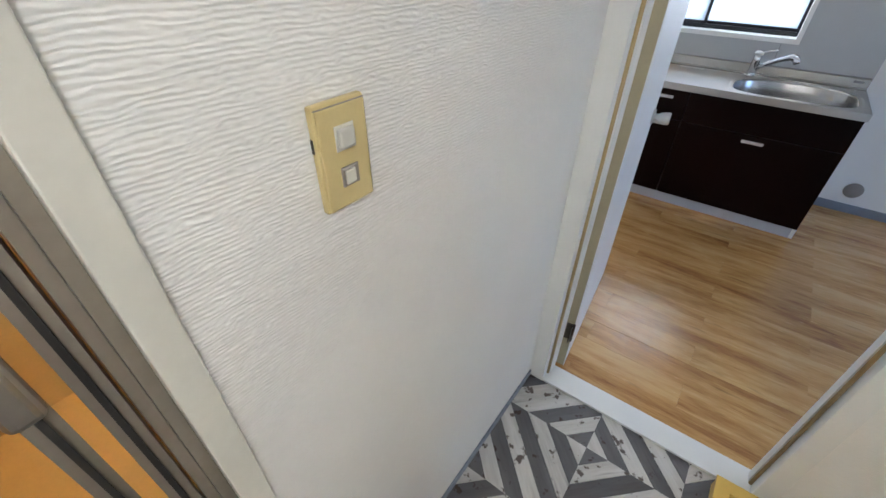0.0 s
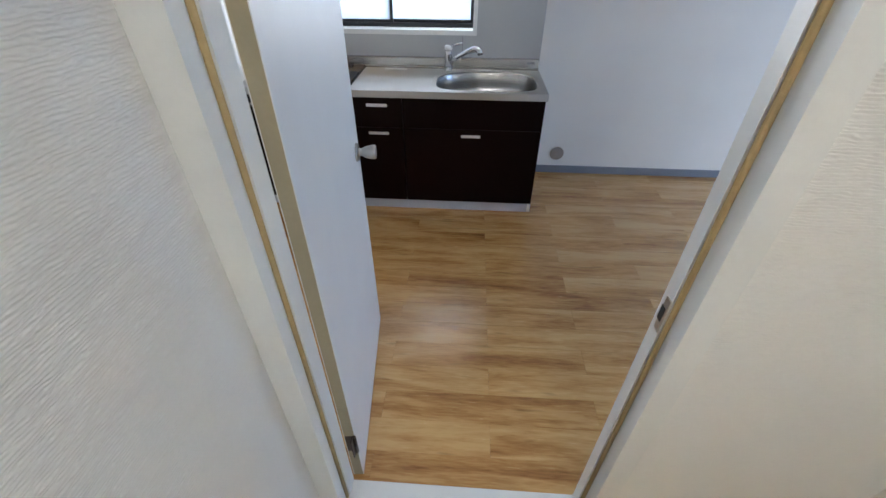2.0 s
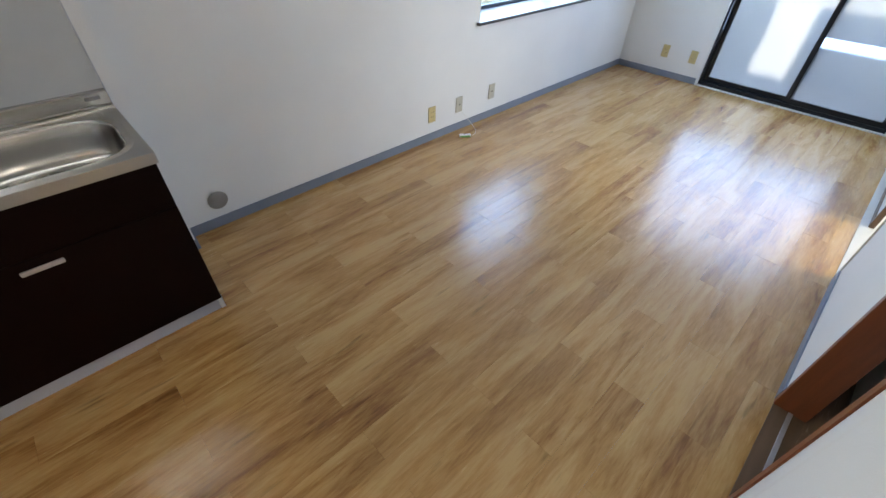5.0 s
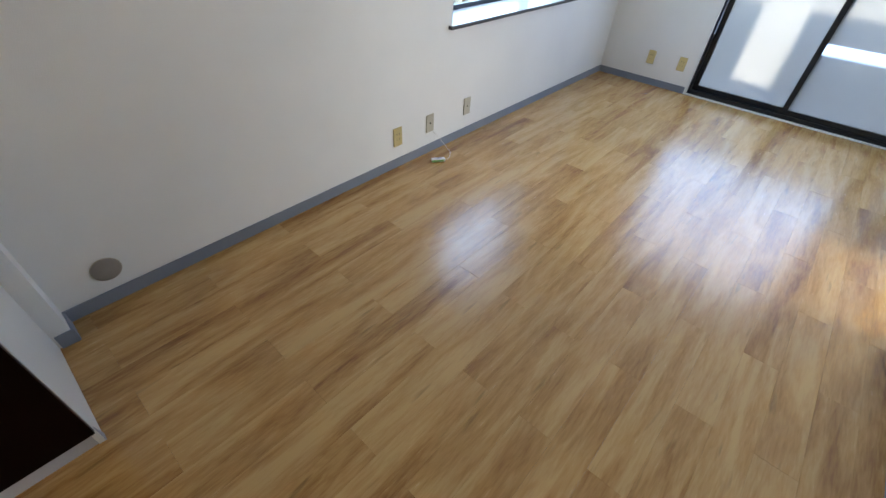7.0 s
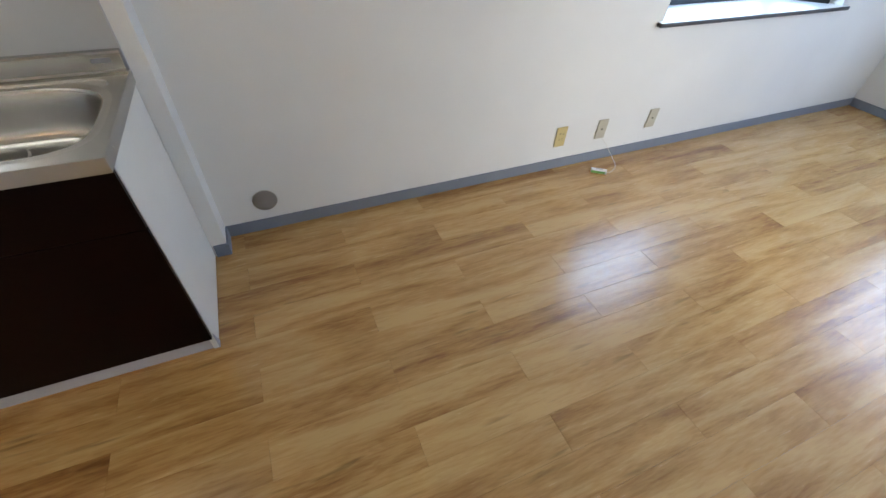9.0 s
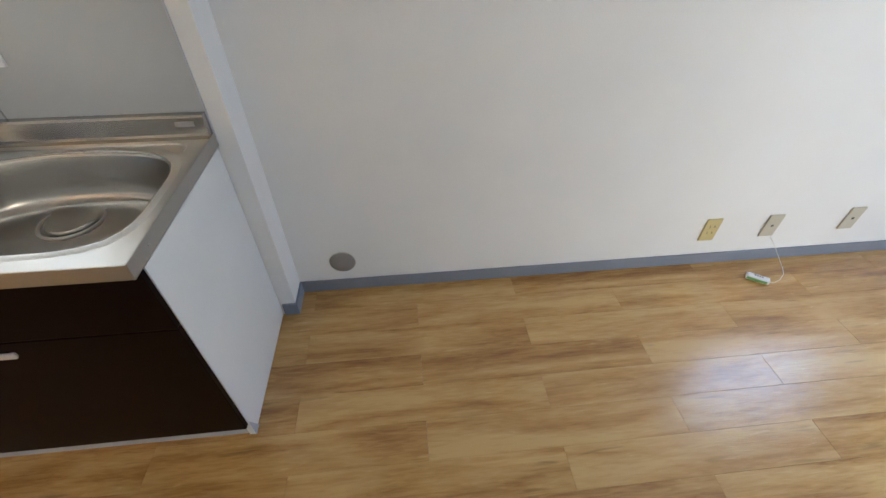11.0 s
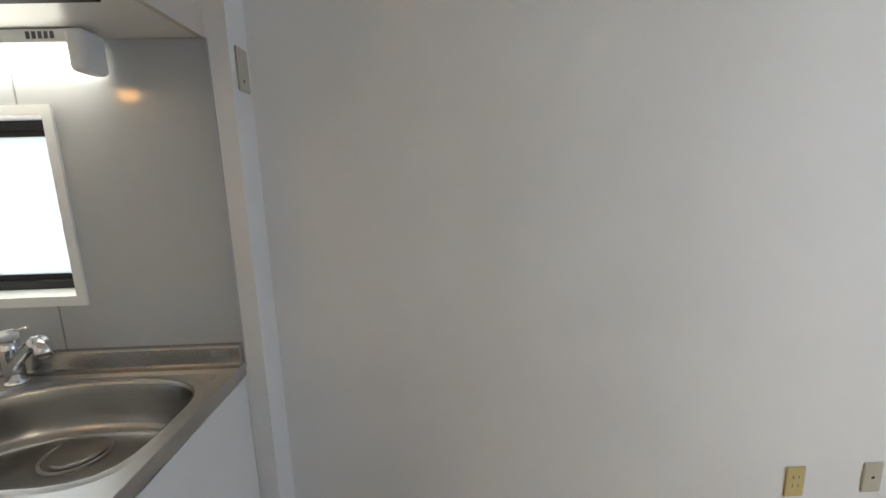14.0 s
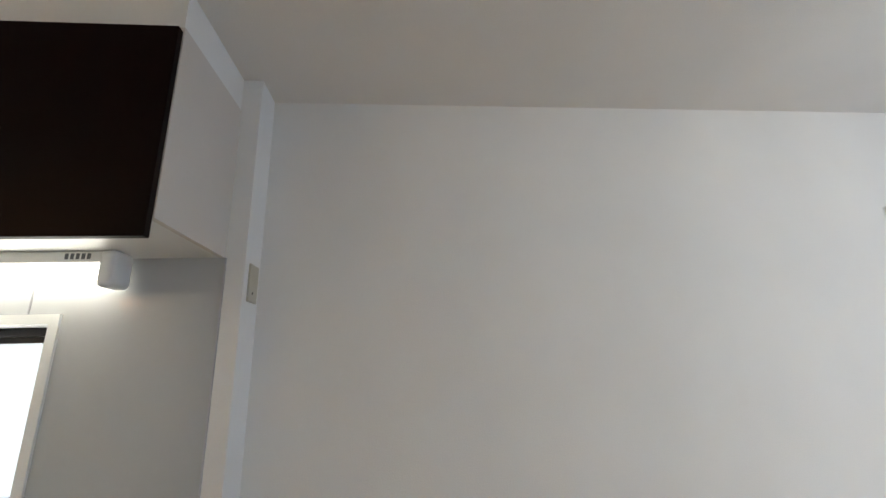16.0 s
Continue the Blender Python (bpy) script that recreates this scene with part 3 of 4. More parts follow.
def worktop():
    top = thing("worktop", 0, 0, 0, "stainless steel worktop with a pressed sink", "worktop")
    bm = bmesh.new()
    n = 56
    ring = sink_outline(0.004, n)
    hx0, hx1 = -0.80, CX1
    hy0, hy1 = CYF, CYB

    def edge_point(x, y):
        cx, cy = -0.405, -0.390
        dx, dy = x - cx, y - cy
        f = min([((hx1 if dx > 0 else hx0) - cx) / dx if abs(dx) > 1e-6 else 1e9, ((hy1 if dy > 0 else hy0) - cy) / dy if abs(dy) > 1e-6 else 1e9])
        return cx + dx * f, cy + dy * f

    outer = [edge_point(*p) for p in ring]
    for cxy in ((hx0, hy0), (hx1, hy0), (hx1, hy1), (hx0, hy1)):
        i = min(range(n), key=lambda k: (outer[k][0] - cxy[0]) ** 2 + (outer[k][1] - cxy[1]) ** 2)
        outer[i] = cxy
    lips = [(0.0, CT), (-0.004, CT - 0.0035), (-0.008, CT - 0.014), (-0.014, CT - 0.085), (-0.020, CT - 0.122), (-0.030, CT - 0.138), (-0.046, CT - 0.147), (-0.075, CT - 0.151), (-0.125, CT - 0.155)]
    rings = [[bm.verts.new((x, y, CT)) for x, y in outer], [bm.verts.new((x, y, CT)) for x, y in sink_outline(0.026, n)], [bm.verts.new((x, y, CT - 0.003)) for x, y in sink_outline(0.022, n)]]
    rings += [[bm.verts.new((x, y, z - (0.003 if i == 0 else 0))) for x, y in sink_outline(0.004 + g, n)] for i, (g, z) in enumerate(lips)]
    for i, (a, b) in enumerate(zip(rings, rings[1:])):
        for k in range(n):
            f = bm.faces.new((a[k], a[(k + 1) % n], b[(k + 1) % n], b[k]))
            f.smooth, f.material_index = i > 0, int(i > 2)
    bm.faces.new(rings[-1]).material_index = 1
    part("sink_top", bm, (STEEL, BASIN), top, "pressed steel basin with a rounded back")
    part("work_surface", box(CX0, hx0, CYF, CYB, CT - 0.003, CT), STEEL, top)
    lip = bmesh.new()
    for y, z0, z1 in ((CYF, CT - 0.038, CT),):
        bx(lip, CX0, CX1, y - 0.004, y, z0, z1 + 0.002)
    bx(lip, CX0, CX1 + 0.003, CYF - 0.002, CYF + 0.038, CT - 0.038, CT - 0.034)
    bx(lip, CX1, CX1 + 0.003, CYF - 0.004, CYB, CT - 0.038, CT + 0.003)
    bmesh.ops.bevel(lip, geom=lip.edges[:], offset=0.0012, segments=2, affect="EDGES")
    part("front_lip", lip, STEEL, top)
    up = prism([(CYB, 0.0), (CYB - 0.034, 0.0), (CYB - 0.034, 0.010), (CYB - 0.030, 0.016), (CYB - 0.026, 0.060), (CYB - 0.022, 0.066), (CYB, 0.066)], 0, CX1 - CX0)
    bmesh.ops.transform(up, matrix=Matrix(((0, 0, 1, CX0), (1, 0, 0, 0), (0, 1, 0, CT), (0, 0, 0, 1))), verts=up.verts[:])
    part("upstand", up, BASIN, top, "folded steel upstand")
    part("badge", box(-0.135, -0.085, CYB - 0.0285, CYB - 0.0255, CT + 0.036, CT + 0.050), SEAM, top, "small dark maker's badge")
    bend = [(-0.137 + 0.032 * math.sin(a), -0.214 + 0.032 * math.cos(a), CT + 0.0002) for a in [math.pi / 2 * k / 8 for k in range(9)]]
    part("bead", tube([(-0.60, -0.182, CT - 0.0012), (-0.40, -0.182, CT + 0.0002)] + bend + [(-0.105, -0.232, CT - 0.002)], 0.0038, 10), STEEL, top, "pressed bead behind the basin")
    part("rivet", tube([(CX1 + 0.0025, -0.592, CT - 0.016), (CX1 + 0.0045, -0.592, CT - 0.016)], [0.0035, 0.0025], 12), CHROME, top)
    drain = part("drain_cover", tube([(-0.43, -0.298, CT - 0.1545), (-0.43, -0.298, CT - 0.149), (-0.43, -0.298, CT - 0.1465)], [0.066, 0.064, 0.058], 32), BASIN, top, "round drain cover")
    part("drain_ring", tube([(-0.43 + 0.078 * math.cos(a), -0.298 + 0.078 * math.sin(a), CT - 0.153) for a in [2 * math.pi * k / 40 for k in range(41)]], 0.004, 8), STEEL, drain)


worktop()

label_ob = solid("surface_label", box(-1.075, -0.925, -0.207, -0.172, CT + 0.0003, CT + 0.0012), LABELWHITE, "white care label stuck on the steel worktop", "label")


def faucet():
    f = thing("faucet", -0.652, -0.196, CT, "chrome single-lever kitchen faucet on the worktop", "faucet")
    part("base", tube([(0, 0, 0), (0, 0, 0.006), (0, 0, 0.012)], [0.027, 0.027, 0.022], 24), CHROME, f)
    part("body", tube([(0, 0, 0.01), (0, 0, 0.10), (0, 0, 0.128)], [0.0225, 0.0225, 0.0235], 24), CHROME, f)
    part("cap", tube([(0, 0, 0.128), (0, 0, 0.142), (0, 0, 0.150), (0, 0, 0.152)], [0.024, 0.025, 0.021, 0.010], 24), CLEARPLASTIC, f, "pale plastic lever cap")
    part("lever", tube([(0.008, -0.004, 0.146), (0.05, -0.018, 0.160), (0.092, -0.032, 0.172)], [0.006, 0.0045, 0.004], 12), CHROME, f, "slim lever arm")
    spout = part("spout", tube([(0.012, -0.010, 0.055), (0.06, -0.036, 0.090), (0.12, -0.070, 0.130), (0.165, -0.094, 0.152), (0.190, -0.106, 0.153)], [0.0145, 0.0145, 0.0155, 0.019, 0.0205], 18), CHROME, f)
    part("nozzle", tube([(0.186, -0.104, 0.160), (0.202, -0.112, 0.136), (0.208, -0.115, 0.122)], [0.0195, 0.0195, 0.0165], 18), CHROME, spout)


faucet()


def hob():
    h = thing("gas_hob", -1.51, -0.375, CT, "black enamelled gas hob set in the worktop", "hob")
    part("glass", prism([(-0.30, -0.205), (0.30, -0.205), (0.30, 0.22), (-0.30, 0.22)], 0.0005, 0.016, 0.006), BLACK, h, "black enamel top plate")
    part("exhaust_grille", boxes((-0.22, 0.22, 0.165, 0.212, 0.016, 0.026), *[(-0.20 + 0.04 * k, -0.185 + 0.04 * k, 0.172, 0.206, 0.026, 0.029) for k in range(10)]), IRON, h)
    for bx_, by_, r in ((-0.165, -0.055, 0.046), (0.165, -0.055, 0.046), (0.0, 0.095, 0.034)):
        burner = part("burner", tube([(bx_, by_, 0.016), (bx_, by_, 0.026), (bx_, by_, 0.030), (bx_, by_, 0.040), (bx_, by_, 0.044)], [r, r, r * 0.72, r * 0.66, r * 0.5], 24), SATIN, h, "metal burner head")
        part("drip_ring", tube([(bx_ + r * 1.5 * math.cos(a), by_ + r * 1.5 * math.sin(a), 0.018) for a in [2 * math.pi * k / 28 for k in range(29)]], 0.004, 6), IRON, burner)
        bm = bmesh.new()
        for k in range(4):
            m = pose(bx_, by_, 0, 0, 0, 45 + 90 * k)
            bx(bm, r * 0.6, r * 2.0, -0.004, 0.004, 0.044, 0.054, m)
            bx(bm, r * 2.0 - 0.008, r * 2.0, -0.004, 0.004, 0.016, 0.044, m)
        for k in range(4):
            m = pose(bx_, by_, 0, 0, 0, 90 * k)
            bx(bm, -r * 1.42, r * 1.42, r * 1.40, r * 1.40 + 0.007, 0.036, 0.044, m)
        part("pan_support", bm, IRON, h, "black cast pan support")


hob()


# glossy panels on the kitchen wall
def panel(name, items, label):
    return structure(name, boxes(*items), PANEL, label, "wall panel")


PY0, PY1 = YK - 0.0035, YK - 0.0005
PZ0, PZ1 = CT + 0.066, 1.716
panel("panel_east", [(-0.562, -0.484, PY0, PY1, PZ0, 1.022), (-0.484, -0.057, PY0, PY1, PZ0, PZ1), (-0.562, -0.484, PY0, PY1, 1.549, PZ1)], "glossy grey-white kitchen wall panel")
panel("panel_west", [(-1.889, -1.60, PY0, PY1, PZ0, PZ1), (-1.60, -0.565, PY0, PY1, PZ0, 1.022), (-1.60, -0.565, PY0, PY1, 1.549, PZ1)], "glossy grey-white kitchen wall panel")
structure("trim_joint", boxes((-0.5655, -0.5615, PY0 - 0.0015, PY1 - 0.0026, PZ0, 1.012), (-0.5655, -0.5615, PY0 - 0.0015, PY1 - 0.0026, 1.560, PZ1)), SEAM, "grey joint strip between panels", "trim")


def kitchen_window():
    x0, x1, z0, z1 = -1.60, -0.484, 1.022, 1.549
    w = thing("window_1", 0, 0, 0, "kitchen window with frosted panes in black aluminium", "window", kind="structure")
    bm = bmesh.new()
    t = 0.016
    for a in ((x0 - 0.002, x1 + 0.010, YK - 0.012, 0.149, z0 - 0.012, z0 + t), (x0 - 0.010, x1 + 0.010, YK - 0.012, 0.149, z1 - t, z1 + 0.010), (x0 - 0.010, x0 + t, YK - 0.012, 0.149, z0 + t, z1 - t), (x1 - t, x1 + 0.010, YK - 0.012, 0.149, z0 + t, z1 - t)):
        bx(bm, *a)
    part("window_frame", bm, WHITE, w, "white window lining")
    a0, a1, b0, b1, y = x0 + t, x1 - t, z0 + t, z1 - t, -0.035
    f = 0.024
    part("outer_sash_frame", boxes((a0, a1, y, y + 0.05, b0, b0 + f), (a0, a1, y, y + 0.05, b1 - f, b1), (a0, a0 + f, y, y + 0.05, b0 + f, b1 - f), (a1 - 0.010, a1, y, y + 0.05, b0 + f, b1 - f)), BLACKALU, w, "black aluminium frame")
    mid = (a0 + a1) / 2
    for i, (p0, p1, yy) in enumerate(((a0 + f, mid + 0.014, y + 0.004), (mid - 0.014, a1 - 0.010, y + 0.024))):
        s = 0.018
        sash = part("sash", boxes((p0, p1, yy, yy + 0.018, b0 + f, b0 + f + s), (p0, p1, yy, yy + 0.018, b1 - f - s, b1 - f), (p0, p0 + s, yy, yy + 0.018, b0 + f + s, b1 - f - s), (p1 - (s if i == 0 else 0.008), p1, yy, yy + 0.018, b0 + f + s, b1 - f - s)), BLACKALU, w)
        pane = part("pane", box(p0 + s, p1 - (s if i == 0 else 0.008), yy + 0.007, yy + 0.011, b0 + f + s, b1 - f - s), FROST, sash, "frosted glass pane")
        pane.visible_shadow = False
    part("latch", boxes((mid - 0.010, mid + 0.012, y - 0.012, y + 0.004, 1.27, 1.31), (mid - 0.004, mid + 0.022, y - 0.018, y - 0.010, 1.285, 1.298)), BLACKALU, w)


kitchen_window()


def wall_cabinet():
    c = thing("wall_cabinet", 0, 0, 0, "dark-fronted wall cabinet above the sink", "cabinet")
    x0, x1 = -1.885, -0.058
    part("carcass", boxes((x0, x1 - 0.016, -0.474, YK - 0.001, 1.717, 2.21)), WHITE, c, "white cabinet underside")
    part("end_panel", box(x1 - 0.015, x1, -0.474, YK - 0.001, 1.715, 2.21), TAN, c, "off-white cabinet side with reflected tan in its colour")
    n = 4
    for k in range(n):
        a, b = x0 + (x1 - x0) * k / n, x0 + (x1 - x0) * (k + 1) / n
        part("door", box(a + 0.0015, b - 0.0015, -0.496, -0.476, 1.668, 2.195, 0.0015), ESPRESSO, c)
    return c


wall_cabinet()


def sink_light():
    s = thing("sink_light", 0, 0, 0, "lit white tube light under the wall cabinet", "lamp")
    x0, x1 = -0.98, -0.315
    y0, y1 = -0.226, -0.150
    part("housing", box(x0, x1, y0 + 0.012, y1, 1.684, 1.7165, 0.004), CLEARPLASTIC, s)
    for a in (x0 - 0.022, x1 - 0.022):
        part("end_cap", box(a, a + 0.044, y0, y1 + 0.004, 1.617, 1.7168, 0.014, 4), CLEARPLASTIC, s, "rounded white end cap")
    part("tube", tube([(x0 + 0.02, -0.188, 1.652), (x1 - 0.02, -0.188, 1.652)], 0.022, 16), TUBE, s, "glowing fluorescent tube")
    part("rating_label", boxes(*[(x1 - 0.115 + 0.014 * k, x1 - 0.106 + 0.014 * k, y0 + 0.0112, y0 + 0.0121, 1.693, 1.709) for k in range(5)]), INK, s, "small printed rating label")


sink_light()

# blank plate on the pillar's side
plate = thing("blank_plate", 0.0005, -0.060, 1.648, "beige blank wall plate on the pillar", "wall plate")
part("plate", box(0, 0.007, -0.034, 0.034, -0.058, 0.058, 0.003), BEIGEGREY, plate)
part("screw", tube([(0.006, -0.006, -0.030), (0.008, -0.006, -0.030)], 0.004, 10), DARKHOLE, plate)


# ---- things on the walls and floor of the room ----
def outlet(name, m, label, kind):
    o = thing(name, 0, 0, 0, label, "outlet", "wall outlets")
    o.matrix_world = m
    p = part("plate", box(-0.035, 0.035, -0.008, 0, -0.06, 0.06, 0.003), BEIGE if kind == "power" else BEIGEGREY, o)
    if kind == "power":
        for zz in (0.020, -0.014):
            part("socket", boxes((-0.012, -0.0095, -0.0086, -0.0078, zz - 0.006, zz + 0.006), (0.0095, 0.012, -0.0086, -0.0078, zz - 0.006, zz + 0.006)), DARKHOLE, p)
    else:
        part("jack", box(-0.006, 0.006, -0.0086, -0.0078, -0.004, 0.006), DARKHOLE, p)
    return o


outlet("wall_outlet", pose(1.808, -0.0005, 0.206), "yellowed double power outlet above the baseboard", "power")
outlet("phone_outlet", pose(2.098, -0.0005, 0.208), "beige phone outlet with a loose cord", "phone")
outlet("antenna_outlet", pose(2.482, -0.0005, 0.221), "beige blank outlet below the bay window", "phone")
outlet("wall_outlet", pose(XE - 0.0005, -0.475, 0.245, 0, 0, -90), "yellowed power outlet near the room corner", "power")
outlet("wall_outlet", pose(XE - 0.0005, -0.765, 0.245, 0, 0, -90), "yellowed power outlet beside the balcony door", "power")

cover = thing("vent_cover", 0.198, -0.0005, 0.163, "round grey-brown vent cover low on the wall", "vent")
part("disc", tube([(0, 0, 0), (0, -0.006, 0), (0, -0.010, 0), (0, -0.0105, 0)], [0.052, 0.052, 0.048, 0.002], 40), VENT, cover)
part("rim", tube([(0.052 * math.cos(a), -0.004, 0.052 * math.sin(a)) for a in [2 * math.pi * k / 40 for k in range(41)]], 0.0025, 6), BEIGEGREY, cover)

plug = thing("cord_plug", 2.044, -0.139, 0.0012, "white and green tagged plug lying on the floor", "plug")
plug.rotation_euler = (0, 0, radians(-35))
part("block", box(-0.046, 0.046, -0.015, 0.015, 0, 0.022, 0.004), LABELWHITE, plug)
part("green_band", box(-0.044, 0.036, -0.0158, -0.010, 0.003, 0.017, 0.001), GREEN, plug, "green printed band")
part("print", boxes(*[(-0.018 + 0.010 * k, -0.011 + 0.010 * k, -0.001, 0.009, 0.0221, 0.0226) for k in range(4)]), INK, plug)
solid("cord", tube([(2.118, -0.012, 0.150), (2.150, -0.030, 0.110), (2.190, -0.060, 0.045), (2.205, -0.090, 0.010), (2.190, -0.120, 0.0045), (2.150, -0.150, 0.0042), (2.105, -0.168, 0.006), (2.084, -0.166, 0.010)], 0.0012, 6), CORD, "thin pale cord trailing from the outlet", "cord")

bulb = thing("wall_bulb", -1.80, YD1 + 0.0005, 2.02, "small warm bulb on a wall holder", "lamp")
part("holder", tube([(0, 0, 0), (0, 0.012, 0), (0, 0.03, 0)], [0.05, 0.045, 0.022], 20), CLEARPLASTIC, bulb)
part("globe", tube([(0, 0.03 + 0.036 * (1 - math.cos(a)), 0) for a in [math.pi * k / 10 for k in range(11)]], [max(0.002, 0.036 * math.sin(math.pi * k / 10)) for k in range(11)], 20), BULB, bulb)


# ---- bay window ----
def bay_window():
    w = thing("window_2", 0, 0, 0, "bay window with black frames and a pale deep sill", "window", kind="structure")
    a, b = 2.275, 3.76
    base = [(a, 0.15), (a, 0.0), (b, 0.0), (b, 0.15), (3.50, 0.33), (2.53, 0.33)]
    part("window_sill", prism([(a + 0.001, 0.0), (b - 0.001, 0.0), (b - 0.001, 0.15), (3.52, 0.33), (2.51, 0.33), (a + 0.001, 0.15)], 0.743, 0.768), SILLTOP, w, "pale glossy sill board")
    part("sill_nosing", box(a - 0.032, b + 0.032, -0.034, -0.0005, 0.750, 0.771, 0.004), SILLDARK, w, "dark brown sill edge")
    part("sill_front_top", box(a - 0.030, b + 0.030, -0.030, 0.0, 0.7712, 0.7722), SILLTOP, w)
    part("bay_underside", prism([(a, 0.151), (b, 0.151), (3.52, 0.36), (2.51, 0.36)], 0.64, 0.742), STUCCO, w)
    part("bay_head", prism([(a, 0.151), (b, 0.151), (3.52, 0.36), (2.51, 0.36)], 1.92, 2.05), STUCCO, w)
    part("lining", boxes((a, a + 0.004, -0.001, 0.15, 0.768, 1.92), (b - 0.004, b, -0.001, 0.15, 0.768, 1.92)), WHITE, w)

    def light(p, q, name):
        p, q = Vector((*p, 0)), Vector((*q, 0))
        L = (q - p).length
        ang = math.degrees(math.atan2(q.y - p.y, q.x - p.x))
        m = pose(p.x, p.y, 0, 0, 0, ang)
        s = 0.028
        f = part("casement_frame", moved(boxes((0, L, -0.02, 0.02, 0.768, 0.768 + s), (0, L, -0.02, 0.02, 1.92 - s, 1.92), (0, s, -0.02, 0.02, 0.768 + s, 1.92 - s), (L - s, L, -0.02, 0.02, 0.768 + s, 1.92 - s)), m), BLACKALU, w, "black aluminium frame")
        g = part("pane", moved(box(s, L - s, -0.003, 0.003, 0.768 + s, 1.92 - s), m), CLEAR, f, "clear glass pane")
        g.visible_shadow = False

    light((2.545, 0.29), (3.485, 0.29), "front")
    light((3.50, 0.278), (3.735, 0.075), "side")
    light((2.30, 0.075), (2.53, 0.278), "side")


bay_window()


# ---- balcony door ----
def balcony_door():
    y0, y1, z1 = -2.455, -0.885, 1.93
    w = thing("balcony_door", XE, 0, 0, "sliding balcony door with frosted panes in black aluminium", "door", kind="structure")
    part("lining", boxes((-0.010, 0.15, y1 - 0.012, y1 + 0.010, 0, z1), (-0.010, 0.15, y0 - 0.010, y0 + 0.012, 0, z1), (-0.010, 0.15, y0 + 0.012, y1 - 0.012, z1 - 0.012, z1 + 0.012)), WHITE, w, "white door lining")
    part("door_sill", boxes((-0.010, 0.15, y0 + 0.012, y1 - 0.012, -0.004, 0.012)), WHITE, w, "white sill strip")
    a, b = y0 + 0.012, y1 - 0.012
    part("track", boxes((0.008, 0.10, a, b, 0.012, 0.045), (0.008, 0.10, a, b, z1 - 0.05, z1 - 0.012), (0.008, 0.10, a, a + 0.02, 0.045, z1 - 0.05), (0.008, 0.10, b - 0.02, b, 0.045, z1 - 0.05)), BLACKALU, w, "black aluminium track")
    mid = -1.69
    for p0, p1, x in ((mid - 0.028, b - 0.02, 0.058), (a + 0.02, mid + 0.028, 0.020)):
        s = 0.042
        leaf = part("sliding_leaf", boxes((x, x + 0.028, p0, p1, 0.045, 0.045 + s), (x, x + 0.028, p0, p1, z1 - 0.05 - s, z1 - 0.05), (x, x + 0.028, p0, p0 + s, 0.045 + s, z1 - 0.05 - s), (x, x + 0.028, p1 - s, p1, 0.045 + s, z1 - 0.05 - s)), BLACKALU, w)
        g = part("pane", box(x + 0.010, x + 0.016, p0 + s, p1 - s, 0.045 + s, z1 - 0.05 - s), FROSTDOOR, leaf, "frosted glass pane")
        g.visible_shadow = False
    part("pull", box(0.014, 0.021, mid - 0.012, mid + 0.006, 0.09, 0.12), BLACKALU, w)


balcony_door()

back = thing("window_3", 3.3, -4.65, 0, "wide frosted window of the room beyond", "window", kind="structure")
part("window_frame", boxes((-0.9, -0.86, -0.03, 0.03, 0.35, 1.9), (0.86, 0.9, -0.03, 0.03, 0.35, 1.9), (-0.02, 0.02, -0.03, 0.03, 0.39, 1.86), (-0.86, 0.86, -0.03, 0.03, 0.35, 0.39), (-0.86, 0.86, -0.03, 0.03, 1.86, 1.9)), BLACKALU, back)
for a, b in ((-0.86, -0.02), (0.02, 0.86)):
    g = part("pane", box(a, b, -0.003, 0.003, 0.39, 1.86), FROST, back, "frosted glass pane")
    g.visible_shadow = False


# ---- openings in the south wall ----
closet = thing("sliding_track", 1.06, YS, 0, "brown wooden sill with a sliding track", "door sill", kind="structure")
part("sill", boxes((-0.26, 0.275, -0.100, 0.004, -0.006, 0.004)), TRACK, closet)
part("rail", box(-0.26, 0.245, -0.062, -0.046, 0.004, 0.008, 0.0015), ALU, closet, "pale sliding rail")
part("inner_floor", box(-0.28, 0.74, -0.204, -0.101, -0.006, 0.002), DARKFLOOR, closet)
part("jamb", box(0.243, 0.275, -0.104, 0.006, 0.004, 1.95, 0.002), JAMB, closet, "reddish brown wooden jamb")
part("jamb", box(-0.275, -0.243, -0.104, 0.006, 0.004, 1.95, 0.002), JAMB, closet, "reddish brown wooden jamb")
part("head", box(-0.243, 0.243, -0.104, 0.006, 1.918, 1.95), JAMB, closet)

fus = thing("sliding_door", 3.52, YS - 0.05, 0.004, "white paper sliding door in a brown frame", "door")
part("paper", box(-0.47, 0.47, -0.008, 0.008, 0.04, 1.90), WHITE, fus)
part("frame", boxes((-0.50, -0.47, -0.014, 0.014, 0, 1.94), (0.47, 0.50, -0.014, 0.014, 0, 1.94), (-0.47, 0.47, -0.014, 0.014, 0, 0.04), (-0.47, 0.47, -0.014, 0.014, 1.90, 1.94)), TRACK, fus, "brown wooden frame")
structure("trim_opening", boxes((2.33, 2.335, YS - 0.1, YS + 0.008, 0, 1.95), (4.015, 4.02, YS - 0.1, YS + 0.008, 0, 1.95), (2.335, 4.015, YS - 0.1, YS + 0.004, -0.006, 0.004)), CREAM, "pale lining of the opening", "trim")


